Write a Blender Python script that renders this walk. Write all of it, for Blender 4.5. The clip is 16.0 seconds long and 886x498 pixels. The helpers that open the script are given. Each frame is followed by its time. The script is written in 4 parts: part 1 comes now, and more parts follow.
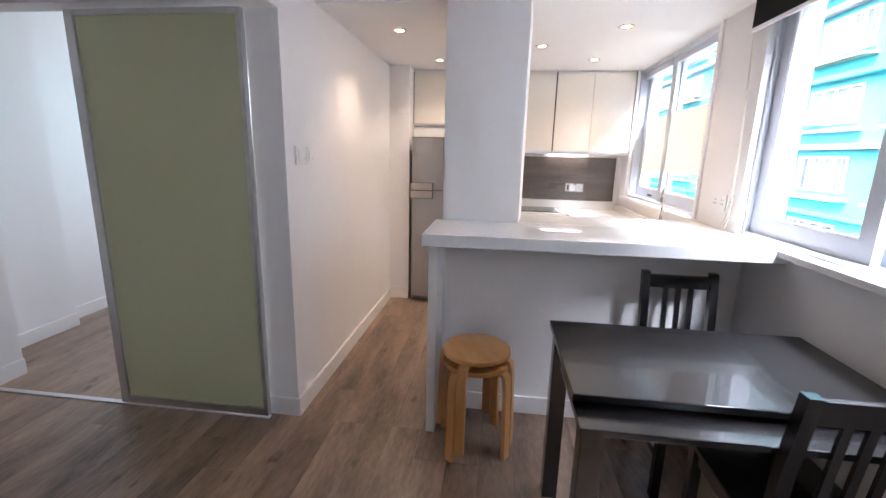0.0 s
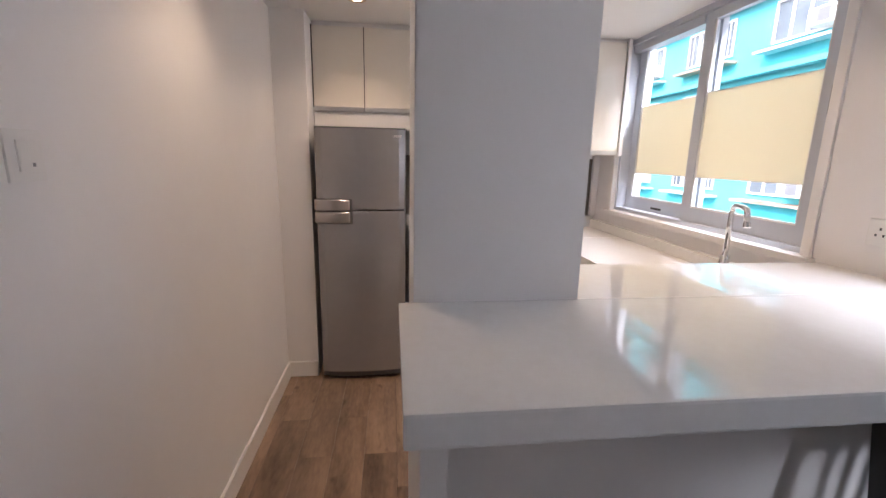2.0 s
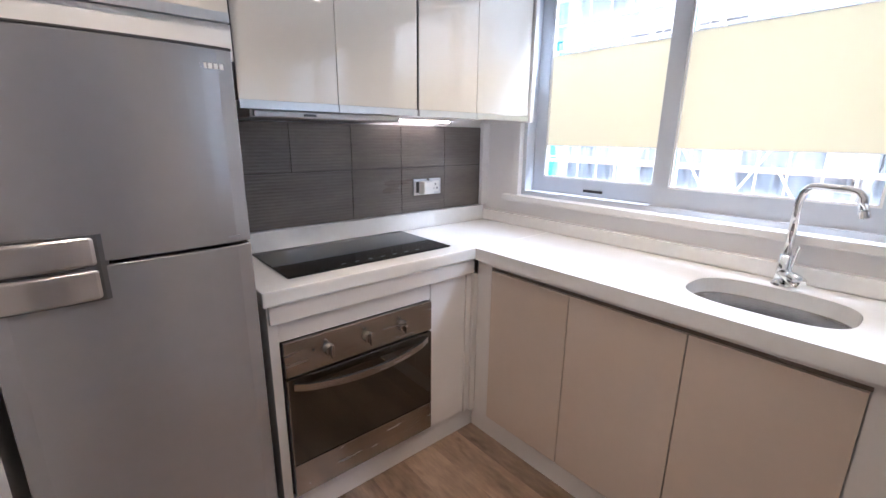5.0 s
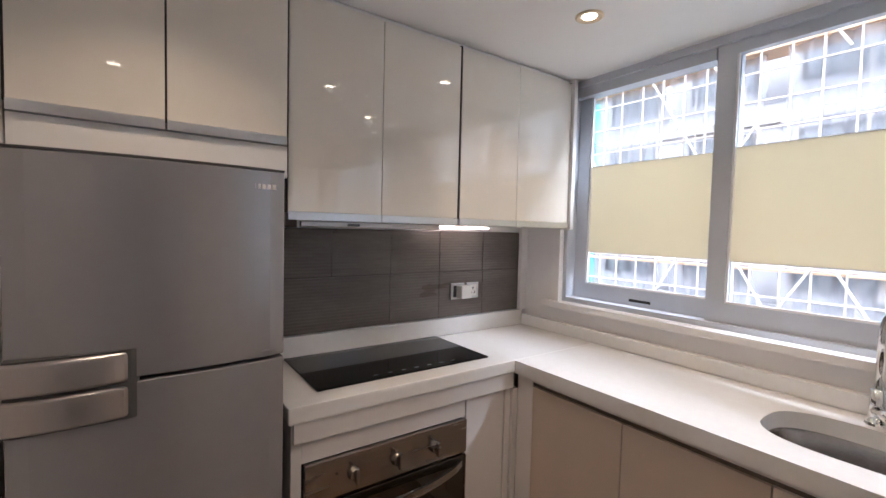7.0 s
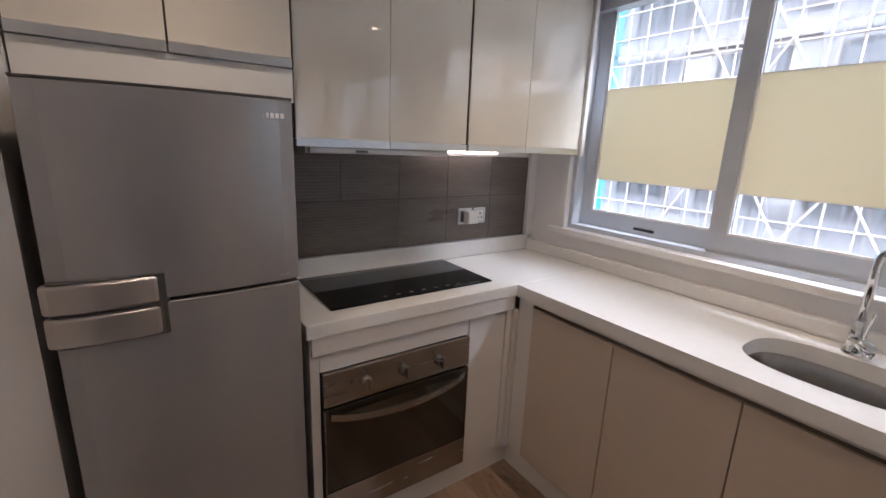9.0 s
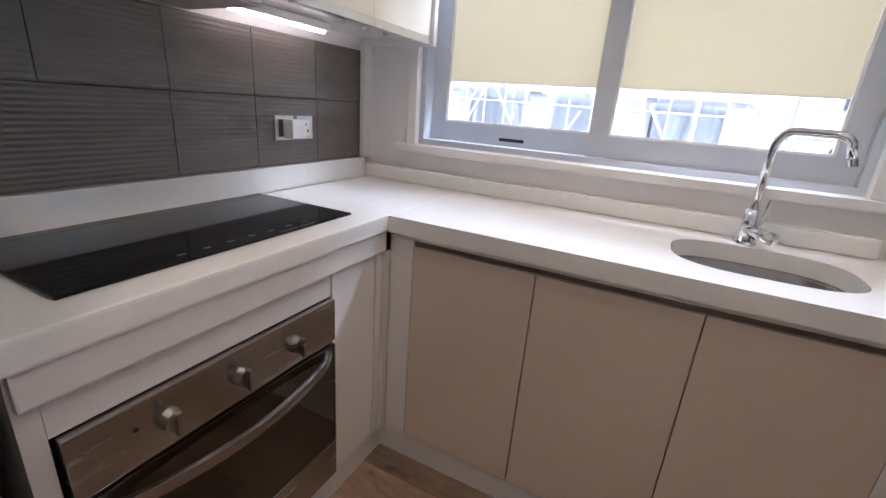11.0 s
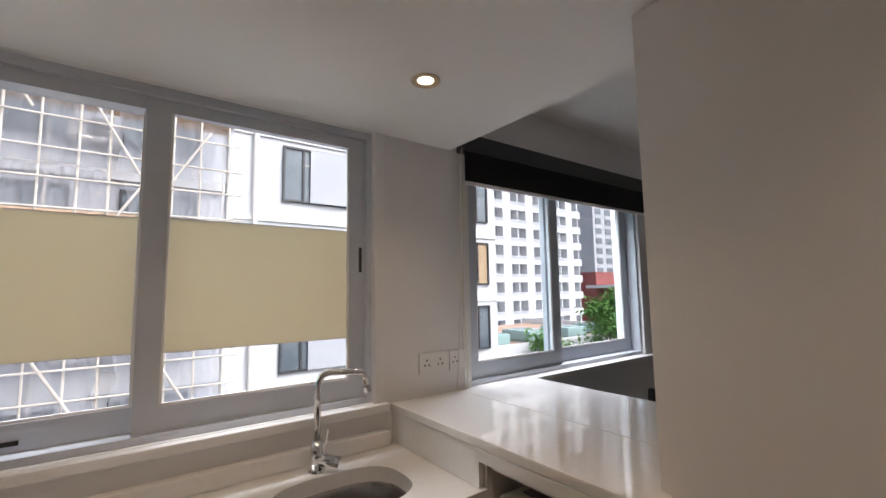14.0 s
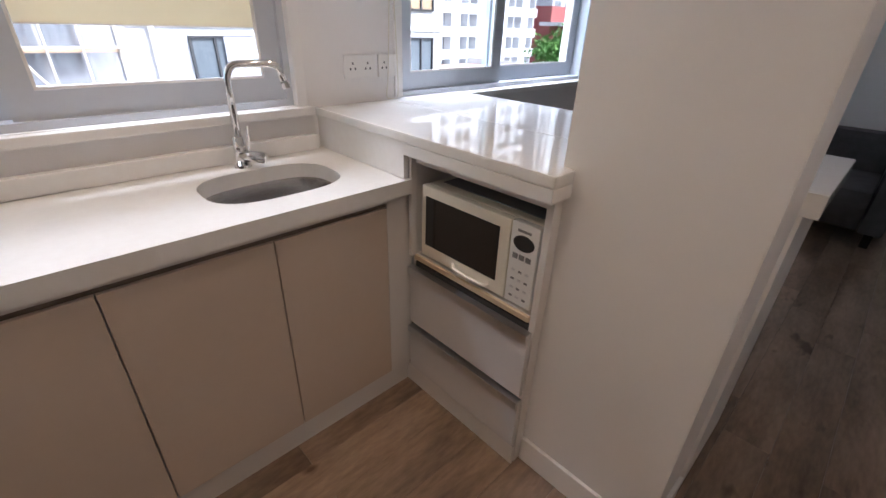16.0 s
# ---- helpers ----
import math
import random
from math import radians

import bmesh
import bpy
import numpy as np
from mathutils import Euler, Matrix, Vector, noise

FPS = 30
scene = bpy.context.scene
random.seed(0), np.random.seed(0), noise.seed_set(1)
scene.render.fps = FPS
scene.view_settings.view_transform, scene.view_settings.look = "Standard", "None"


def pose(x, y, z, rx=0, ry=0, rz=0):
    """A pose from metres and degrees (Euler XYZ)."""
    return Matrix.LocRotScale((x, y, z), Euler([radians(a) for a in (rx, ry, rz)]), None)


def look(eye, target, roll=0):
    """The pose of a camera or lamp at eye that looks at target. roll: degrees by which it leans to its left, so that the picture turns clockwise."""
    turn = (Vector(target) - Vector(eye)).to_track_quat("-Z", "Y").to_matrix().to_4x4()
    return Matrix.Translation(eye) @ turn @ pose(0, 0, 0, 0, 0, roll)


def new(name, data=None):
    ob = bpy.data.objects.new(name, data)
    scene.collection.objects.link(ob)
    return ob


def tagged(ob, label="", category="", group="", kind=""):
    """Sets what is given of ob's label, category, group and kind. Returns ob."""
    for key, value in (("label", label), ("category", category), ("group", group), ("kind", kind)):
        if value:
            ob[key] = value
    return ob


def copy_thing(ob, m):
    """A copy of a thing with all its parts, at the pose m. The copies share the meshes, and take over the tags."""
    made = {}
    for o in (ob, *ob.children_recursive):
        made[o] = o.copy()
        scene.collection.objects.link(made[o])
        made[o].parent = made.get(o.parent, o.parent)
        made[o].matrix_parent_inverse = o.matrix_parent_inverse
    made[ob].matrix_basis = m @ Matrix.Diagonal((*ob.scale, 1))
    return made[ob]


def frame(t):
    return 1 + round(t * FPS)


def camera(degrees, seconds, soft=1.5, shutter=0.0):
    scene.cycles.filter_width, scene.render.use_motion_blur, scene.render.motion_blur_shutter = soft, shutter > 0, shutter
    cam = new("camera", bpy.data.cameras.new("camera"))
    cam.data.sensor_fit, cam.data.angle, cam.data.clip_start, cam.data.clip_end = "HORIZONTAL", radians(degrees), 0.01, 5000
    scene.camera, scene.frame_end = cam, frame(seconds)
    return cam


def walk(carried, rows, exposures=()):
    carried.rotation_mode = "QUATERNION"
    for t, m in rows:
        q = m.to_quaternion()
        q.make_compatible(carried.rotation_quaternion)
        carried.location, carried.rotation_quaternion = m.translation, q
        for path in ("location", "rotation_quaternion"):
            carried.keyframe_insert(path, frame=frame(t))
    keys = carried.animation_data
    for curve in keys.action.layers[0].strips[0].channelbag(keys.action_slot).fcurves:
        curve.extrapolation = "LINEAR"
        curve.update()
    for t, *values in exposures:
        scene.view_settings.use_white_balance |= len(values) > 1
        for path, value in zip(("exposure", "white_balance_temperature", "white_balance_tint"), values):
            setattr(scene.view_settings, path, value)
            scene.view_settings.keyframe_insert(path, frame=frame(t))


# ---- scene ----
cam = camera(92.0, 16.0)
SPOT_W, WINDOW_W = 1.8, 30.0
PATH = [
    (0, (0.271, 1.233, 1.386), (0.036, 3.171, 0.954), 1.4),
    (0.5, (0.183, 1.592, 1.349), (0.204, 3.565, 1.023), 0.7),
    (1, (0.103, 1.907, 1.364), (0.223, 3.87, 0.999), 2.5),
    (1.5, (0.015, 2.235, 1.370), (0.248, 4.174, 0.939), 1.1),
    (2, (-0.068, 2.579, 1.376), (0.167, 4.521, 0.958), 1.2),
    (2.5, (-0.194, 2.897, 1.388), (0.156, 4.822, 0.971), 1.3),
    (3, (-0.260, 3.250, 1.365), (0.234, 5.130, 0.894), 1.8),
    (3.5, (-0.3, 3.489, 1.337), (0.38, 5.329, 0.947), 1.8),
    (4, (-0.305, 3.701, 1.339), (0.627, 5.412, 0.887), 2.0),
    (4.2, (-0.335, 3.808, 1.334), (0.707, 5.45, 0.866), 0.8),
    (6.3, (-0.263, 4.007, 1.355), (1.072, 5.399, 0.828), 1.7),
    (6.5, (-0.272, 4.016, 1.362), (0.992, 5.494, 0.895), 3.6),
    (7, (-0.288, 3.999, 1.395), (0.868, 5.63, 1.304), 1.4),
    (7.5, (-0.296, 4.006, 1.446), (0.787, 5.667, 1.707), -0.2),
    (8, (-0.305, 3.992, 1.483), (0.739, 5.621, 1.99), -0.7),
    (8.5, (-0.298, 3.958, 1.477), (0.766, 5.641, 1.662), -0.4),
    (9, (-0.302, 3.975, 1.434), (0.801, 5.575, 0.964), 2.3),
    (9.2, (-0.295, 3.993, 1.416), (0.824, 5.489, 0.703), 4.2),
    (11.3, (-0.051, 4.605, 1.196), (1.769, 5.154, 0.576), 0.8),
    (11.5, (-0.015, 4.662, 1.22), (1.859, 4.964, 0.588), -1.8),
    (12, (0.002, 4.757, 1.238), (1.791, 4.186, 0.549), 0.5),
    (12.5, (-0.03, 4.795, 1.24), (1.455, 3.708, 0.457), 1.1),
    (13, (-0.06, 4.81, 1.251), (1.395, 3.692, 0.456), 0.9),
    (13.5, (-0.066, 4.797, 1.368), (1.553, 3.673, 1.03), -0.4),
    (14, (-0.089, 4.789, 1.478), (1.509, 3.603, 1.674), -0.9),
    (14.5, (-0.113, 4.783, 1.465), (1.5, 3.642, 1.779), -1.5),
    (15, (-0.088, 4.816, 1.412), (1.483, 3.597, 1.2), 0.7),
    (15.5, (-0.1, 4.785, 1.357), (1.304, 3.611, 0.551), 1.5),
    (16, (-0.1, 4.739, 1.331), (1.161, 3.497, 0.401), 2.0),
]
EXPOSURES = [
    (0, 3.75, 5850, 17), (1, 3.2, 6200, 18), (2.2, 2.95, 6100, 20), (3, 3.4, 5750, 18), (3.5, 3.75, 5300, 17), (4.2, 3.75, 5150, 13),
    (6.3, 2.6, 5600, 14), (7.5, 2.75, 5800, 15), (8.5, 2.5, 5800, 15), (9.2, 2.45, 5700, 15), (11.3, 2.85, 5350, 14), (12, 2.4, 5600, 14), (12.5, 2.05, 5950, 15),
    (13, 2.55, 5700, 15), (13.5, 2.3, 5700, 14), (14, 1.8, 6300, 15), (14.5, 1.65, 6500, 15), (15.5, 1.55, 6300, 14), (16, 2.55, 5750, 15),
]
walk(cam, [(t, look(eye, target, roll)) for t, eye, target, roll in PATH], EXPOSURES)

# ---------- world, sun, exposure ----------
SUN_EL, SUN_AZ = 46.0, 245.0
world = bpy.data.worlds.new("overcast_sky")
scene.world = world
world.use_nodes = True
_wn = world.node_tree.nodes
_sky = _wn.new("ShaderNodeTexSky")
_sky.sky_type, _sky.sun_disc = "NISHITA", False
_sky.sun_elevation, _sky.sun_rotation = radians(SUN_EL), radians(SUN_AZ)
_sky.air_density, _sky.dust_density = 1.0, 4.0
_pale = _wn.new("ShaderNodeHueSaturation")
_pale.inputs["Saturation"].default_value = 0.3
world.node_tree.links.new(_sky.outputs[0], _pale.inputs["Color"])
world.node_tree.links.new(_pale.outputs[0], _wn["Background"].inputs[0])
_wn["Background"].inputs[1].default_value = 0.09
sun = new("sun", bpy.data.lights.new("sun", "SUN"))
sun.data.energy, sun.data.angle, sun.data.color = 0.65, radians(25), (1.0, 0.97, 0.93)
sun.matrix_world = look((0, 0, 30), (-math.sin(radians(SUN_AZ)) * 30, -math.cos(radians(SUN_AZ)) * 30, 30 - 30 * math.tan(radians(SUN_EL))))


# fill lamps added above the window heads, in place of the open street sky
for _y, _w in ((0.85, WINDOW_W * 1.5), (2.72, WINDOW_W), (4.7, WINDOW_W * 0.8)):
    _a = new("skylight_fill", bpy.data.lights.new("skylight_fill", "AREA"))
    _a.data.shape, _a.data.size, _a.data.size_y, _a.data.energy, _a.data.color = "RECTANGLE", 1.5, 0.6, _w, (0.93, 0.97, 1.0)
    _a.matrix_world = look((2.0, _y, 2.98), (1.0, _y, 1.2))


# fill lamp added in an invented bedroom opening, to brighten the frosted door
_a = new("skylight_fill", bpy.data.lights.new("skylight_fill", "AREA"))
_a.data.shape, _a.data.size, _a.data.size_y, _a.data.energy, _a.data.color = "RECTANGLE", 1.6, 1.2, WINDOW_W * 0.05, (0.95, 0.98, 1.0)
_a.matrix_world = look((-2.05, 5.80, 1.55), (-2.05, 4.0, 1.3))


# ---------- materials ----------
def material(name, color, rough=0.5, metal=0.0, color2=None, scale=6.0, stretch=(1, 1, 1), bump=0.0, bump_scale=60.0,
             coat=0.0, random_amount=0.0, spec=0.5, emit=0.0, rough_var=0.0, trans=0.0):
    m = bpy.data.materials.new(name)
    m.use_nodes = True
    nt = m.node_tree
    b = nt.nodes["Principled BSDF"]
    b.inputs["Base Color"].default_value = (*color, 1)
    b.inputs["Roughness"].default_value = rough
    b.inputs["Metallic"].default_value = metal
    b.inputs["Specular IOR Level"].default_value = spec
    b.inputs["Coat Weight"].default_value = coat
    b.inputs["Coat Roughness"].default_value = 0.03
    b.inputs["Transmission Weight"].default_value = trans
    if emit:
        b.inputs["Emission Color"].default_value = (*color, 1)
        b.inputs["Emission Strength"].default_value = emit
    tc = nt.nodes.new("ShaderNodeTexCoord")
    mp = nt.nodes.new("ShaderNodeMapping")
    mp.inputs["Scale"].default_value = stretch
    nt.links.new(tc.outputs["Object"], mp.inputs["Vector"])
    if color2 is not None:
        n1 = nt.nodes.new("ShaderNodeTexNoise")
        n1.inputs["Scale"].default_value, n1.inputs["Detail"].default_value = scale, 6
        nt.links.new(mp.outputs[0], n1.inputs["Vector"])
        n2 = nt.nodes.new("ShaderNodeTexNoise")
        n2.inputs["Scale"].default_value, n2.inputs["Detail"].default_value = scale * 9, 3
        nt.links.new(mp.outputs[0], n2.inputs["Vector"])
        av = nt.nodes.new("ShaderNodeMath")
        av.operation = "MULTIPLY_ADD"
        av.inputs[1].default_value = 0.35
        nt.links.new(n2.outputs["Fac"], av.inputs[0])
        nt.links.new(n1.outputs["Fac"], av.inputs[2])
        ramp = nt.nodes.new("ShaderNodeValToRGB")
        ramp.color_ramp.elements[0].position, ramp.color_ramp.elements[1].position = 0.45, 0.9
        ramp.color_ramp.elements[0].color, ramp.color_ramp.elements[1].color = (*color, 1), (*color2, 1)
        nt.links.new(av.outputs[0], ramp.inputs[0])
        out = ramp.outputs[0]
        if random_amount:
            oi = nt.nodes.new("ShaderNodeObjectInfo")
            hs = nt.nodes.new("ShaderNodeHueSaturation")
            mr = nt.nodes.new("ShaderNodeMapRange")
            mr.inputs["To Min"].default_value, mr.inputs["To Max"].default_value = 1 - random_amount, 1 + random_amount
            nt.links.new(oi.outputs["Random"], mr.inputs["Value"])
            nt.links.new(mr.outputs[0], hs.inputs["Value"])
            nt.links.new(out, hs.inputs["Color"])
            out = hs.outputs[0]
        nt.links.new(out, b.inputs["Base Color"])
        if rough_var:
            mr2 = nt.nodes.new("ShaderNodeMapRange")
            mr2.inputs["To Min"].default_value, mr2.inputs["To Max"].default_value = rough - rough_var, rough + rough_var
            nt.links.new(n1.outputs["Fac"], mr2.inputs["Value"])
            nt.links.new(mr2.outputs[0], b.inputs["Roughness"])
    if bump:
        nb = nt.nodes.new("ShaderNodeTexNoise")
        nb.inputs["Scale"].default_value, nb.inputs["Detail"].default_value = bump_scale, 4
        nt.links.new(mp.outputs[0], nb.inputs["Vector"])
        bn = nt.nodes.new("ShaderNodeBump")
        bn.inputs["Strength"].default_value, bn.inputs["Distance"].default_value = bump, 0.004
        nt.links.new(nb.outputs["Fac"], bn.inputs["Height"])
        nt.links.new(bn.outputs[0], b.inputs["Normal"])
    return m


def plank_material():
    """Grey-brown vinyl oak: long grain, cross-wise scorched streaks, dark knots, a tone of its own for each plank."""
    m = material("oak_plank", (0.105, 0.067, 0.046), 0.32, color2=(0.37, 0.255, 0.175), scale=3.0, stretch=(2.4, 0.6, 1), bump=0.12, bump_scale=34,
                 random_amount=0.15, rough_var=0.1)
    nt = m.node_tree
    b = nt.nodes["Principled BSDF"]
    src = b.inputs["Base Color"].links[0].from_socket
    oi = nt.nodes.new("ShaderNodeObjectInfo")
    geo = nt.nodes.new("ShaderNodeNewGeometry")
    add = nt.nodes.new("ShaderNodeVectorMath")
    add.operation = "MULTIPLY_ADD"
    add.inputs[1].default_value = (3, 7, 5)
    nt.links.new(oi.outputs["Random"], add.inputs[0])
    nt.links.new(geo.outputs["Position"], add.inputs[2])
    for nd in nt.nodes:
        if nd.type == "MAPPING":
            nt.links.new(add.outputs[0], nd.inputs["Vector"])
    kn = nt.nodes.new("ShaderNodeTexNoise")
    kn.inputs["Scale"].default_value, kn.inputs["Detail"].default_value = 5.5, 2
    mp = nt.nodes.new("ShaderNodeMapping")
    mp.inputs["Scale"].default_value = (2.2, 1.0, 1)
    nt.links.new(add.outputs[0], mp.inputs["Vector"])
    nt.links.new(mp.outputs[0], kn.inputs["Vector"])
    kr = nt.nodes.new("ShaderNodeValToRGB")
    kr.color_ramp.elements[0].position, kr.color_ramp.elements[1].position = 0.66, 0.76
    kr.color_ramp.elements[0].color, kr.color_ramp.elements[1].color = (1, 1, 1, 1), (0.32, 0.25, 0.2, 1)
    nt.links.new(kn.outputs["Fac"], kr.inputs[0])
    mx = nt.nodes.new("ShaderNodeMix")
    mx.data_type, mx.blend_type = "RGBA", "MULTIPLY"
    mx.inputs["Factor"].default_value = 1.0
    nt.links.new(src, mx.inputs["A"])
    nt.links.new(kr.outputs[0], mx.inputs["B"])
    nt.links.new(mx.outputs["Result"], b.inputs["Base Color"])
    return m


def film_material(name, color, through_share):
    m = bpy.data.materials.new(name)
    m.use_nodes = True
    nt = m.node_tree
    out = nt.nodes["Material Output"]
    d = nt.nodes["Principled BSDF"]
    d.inputs["Base Color"].default_value = (*color, 1)
    d.inputs["Roughness"].default_value = 0.7
    tr = nt.nodes.new("ShaderNodeBsdfTranslucent")
    tr.inputs[0].default_value = (*color, 1)
    mx = nt.nodes.new("ShaderNodeMixShader")
    mx.inputs[0].default_value = through_share
    nt.links.new(d.outputs[0], mx.inputs[1])
    nt.links.new(tr.outputs[0], mx.inputs[2])
    nt.links.new(mx.outputs[0], out.inputs[0])
    return m


def sheer_material(name, color, clear):
    m = film_material(name, color, 0.5)
    nt = m.node_tree
    out = nt.nodes["Material Output"]
    last = out.inputs[0].links[0].from_socket
    tp = nt.nodes.new("ShaderNodeBsdfTransparent")
    mx = nt.nodes.new("ShaderNodeMixShader")
    mx.inputs[0].default_value = clear
    nt.links.new(last, mx.inputs[1])
    nt.links.new(tp.outputs[0], mx.inputs[2])
    nt.links.new(mx.outputs[0], out.inputs[0])
    return m


def glass_material():
    """Thin window glass: clear, with the mirror image that the angle gives."""
    m = bpy.data.materials.new("window_glass")
    m.use_nodes = True
    nt = m.node_tree
    out = nt.nodes["Material Output"]
    tp = nt.nodes.new("ShaderNodeBsdfTransparent")
    tp.inputs[0].default_value = (0.93, 0.95, 0.95, 1)
    gl = nt.nodes.new("ShaderNodeBsdfGlossy")
    gl.inputs["Roughness"].default_value = 0.02
    fr = nt.nodes.new("ShaderNodeLayerWeight")
    pw = nt.nodes.new("ShaderNodeMath")
    pw.operation = "POWER"
    pw.inputs[1].default_value = 4.0
    nt.links.new(fr.outputs["Facing"], pw.inputs[0])
    ad = nt.nodes.new("ShaderNodeMath")
    ad.operation = "MULTIPLY_ADD"
    ad.inputs[1].default_value, ad.inputs[2].default_value = 0.6, 0.02
    nt.links.new(pw.outputs[0], ad.inputs[0])
    mx = nt.nodes.new("ShaderNodeMixShader")
    nt.links.new(ad.outputs[0], mx.inputs[0])
    nt.links.new(tp.outputs[0], mx.inputs[1])
    nt.links.new(gl.outputs[0], mx.inputs[2])
    nt.links.new(mx.outputs[0], out.inputs[0])
    return m


WALL = material("white_wall_paint", (0.79, 0.765, 0.75), 0.55, color2=(0.82, 0.797, 0.782), scale=1.4, bump=0.08, bump_scale=140)
CEIL = material("ceiling_paint", (0.80, 0.78, 0.75), 0.7, color2=(0.83, 0.81, 0.78), scale=1.2, bump=0.03, bump_scale=150)
TRIM = material("white_gloss_trim", (0.80, 0.775, 0.75), 0.35, color2=(0.83, 0.81, 0.79), scale=4)
STONE = material("white_quartz_worktop", (0.79, 0.775, 0.755), 0.015, color2=(0.82, 0.81, 0.795), scale=40)
CREAM = material("cream_gloss_laminate", (0.75, 0.695, 0.615), 0.03, color2=(0.77, 0.715, 0.635), scale=3, coat=0.4, bump=0.004, bump_scale=5)
CABWHITE = material("white_matt_laminate", (0.71, 0.68, 0.66), 0.33, color2=(0.74, 0.71, 0.69), scale=5)
DRAWER = material("drawer_laminate", (0.61, 0.59, 0.59), 0.28, color2=(0.64, 0.62, 0.62), scale=5)
BASEDOOR = material("base_door_laminate", (0.60, 0.50, 0.42), 0.28, color2=(0.63, 0.53, 0.45), scale=4)
# near-black: shade painted into unit gaps, also the window's dark pull
GAP = material("dark_pull_and_gap_shade", (0.02, 0.017, 0.015), 0.7)
ALU = material("brushed_aluminium", (0.62, 0.62, 0.63), 0.33, 1.0, color2=(0.70, 0.70, 0.71), scale=10, stretch=(1, 30, 1))
ALUW = material("powder_coated_window_frame", (0.56, 0.585, 0.64), 0.38, 0.25, color2=(0.60, 0.625, 0.67), scale=6)
STEEL = material("stainless_steel", (0.37, 0.345, 0.32), 0.26, 1.0, color2=(0.44, 0.415, 0.39), scale=5, stretch=(1, 1, 12), rough_var=0.05)
SATIN = material("satin_grey_metal", (0.46, 0.42, 0.40), 0.3, 0.8, color2=(0.50, 0.46, 0.44), scale=4)
GROOVE = material("brown_finger_groove", (0.15, 0.12, 0.10), 0.5)
SINKSTEEL = material("sink_steel", (0.36, 0.335, 0.315), 0.24, 1.0, color2=(0.44, 0.415, 0.395), scale=14, stretch=(1, 6, 1))
MARKINK = material("faint_hob_print", (0.10, 0.10, 0.105), 0.5)
CHROME = material("chrome", (0.8, 0.8, 0.8), 0.06, 1.0)
FRIDGE = material("silver_fridge_enamel", (0.33, 0.32, 0.325), 0.24, 0.4, color2=(0.365, 0.355, 0.36), scale=3, coat=0.3)
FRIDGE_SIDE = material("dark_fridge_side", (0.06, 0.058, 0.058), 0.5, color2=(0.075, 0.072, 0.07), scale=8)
BLACKGLASS = material("black_ceramic_glass", (0.006, 0.006, 0.007), 0.05, spec=0.35)
OVENGLASS = material("oven_door_glass", (0.022, 0.016, 0.010), 0.05, coat=0.5)
TILE = material("dark_grey_tile", (0.105, 0.086, 0.072), 0.3, color2=(0.175, 0.148, 0.128), scale=2.2, stretch=(1, 1, 5), bump=0.14, bump_scale=16, rough_var=0.08, random_amount=0.07)
_nt = TILE.node_tree
_wv = _nt.nodes.new("ShaderNodeTexWave")
_wv.bands_direction = "Z"
_wv.inputs["Scale"].default_value, _wv.inputs["Distortion"].default_value, _wv.inputs["Detail"].default_value = 24.0, 1.2, 2.0
_tc = _nt.nodes.new("ShaderNodeTexCoord")
_nt.links.new(_tc.outputs["Object"], _wv.inputs["Vector"])
_b2 = _nt.nodes.new("ShaderNodeBump")
_b2.inputs["Strength"].default_value, _b2.inputs["Distance"].default_value = 0.22, 0.003
_pb = _nt.nodes["Principled BSDF"]
_nt.links.new(_wv.outputs["Fac"], _b2.inputs["Height"])
_nt.links.new(_pb.inputs["Normal"].links[0].from_socket, _b2.inputs["Normal"])
_nt.links.new(_b2.outputs[0], _pb.inputs["Normal"])
GROUT = material("dark_grout", (0.07, 0.062, 0.055), 0.9)
PLASTIC = material("white_switch_plastic", (0.78, 0.76, 0.73), 0.3, color2=(0.80, 0.78, 0.75), scale=6)
IVORY = material("ivory_microwave_plastic", (0.74, 0.69, 0.58), 0.35, color2=(0.77, 0.72, 0.61), scale=6)
PANELWHITE = material("control_panel_white", (0.80, 0.80, 0.79), 0.4)
GREYINK = material("grey_print", (0.22, 0.22, 0.23), 0.6)
DARKPLASTIC = material("dark_plastic", (0.03, 0.03, 0.032), 0.4)
SCREEN = material("microwave_window", (0.012, 0.012, 0.012), 0.12, coat=0.4)
BLACKWOOD = material("black_brown_wood", (0.007, 0.0065, 0.007), 0.24, color2=(0.017, 0.015, 0.015), scale=3, stretch=(2, 12, 12), bump=0.12, bump_scale=12, rough_var=0.07, coat=0.25)
BIRCH = material("honey_birch_plywood", (0.56, 0.25, 0.065), 0.26, color2=(0.68, 0.35, 0.115), scale=3, stretch=(8, 2, 2), coat=0.25)
BIRCHLEG = material("honey_birch_leg", (0.58, 0.26, 0.075), 0.3, color2=(0.70, 0.37, 0.13), scale=3, stretch=(6, 6, 1), coat=0.25)
PLANK = plank_material()
SUBFLOOR = material("dark_plank_joint", (0.045, 0.032, 0.024), 0.85)
FROST = film_material("frosted_door_glass", (0.58, 0.58, 0.42), 0.35)
FROST.node_tree.nodes["Principled BSDF"].inputs["Roughness"].default_value = 0.22
FILM = film_material("pale_yellow_window_film", (0.86, 0.80, 0.65), 0.42)
GLASS = glass_material()
BLACKBLIND = sheer_material("black_mesh_blind", (0.012, 0.012, 0.014), 0.06)
FABRIC = material("charcoal_sofa_fabric", (0.052, 0.047, 0.05), 0.9, color2=(0.085, 0.078, 0.082), scale=12, bump=0.5, bump_scale=260)
PALEWOOD = material("pale_wood_edge", (0.52, 0.40, 0.26), 0.45, color2=(0.62, 0.50, 0.35), scale=5, stretch=(1, 8, 8))
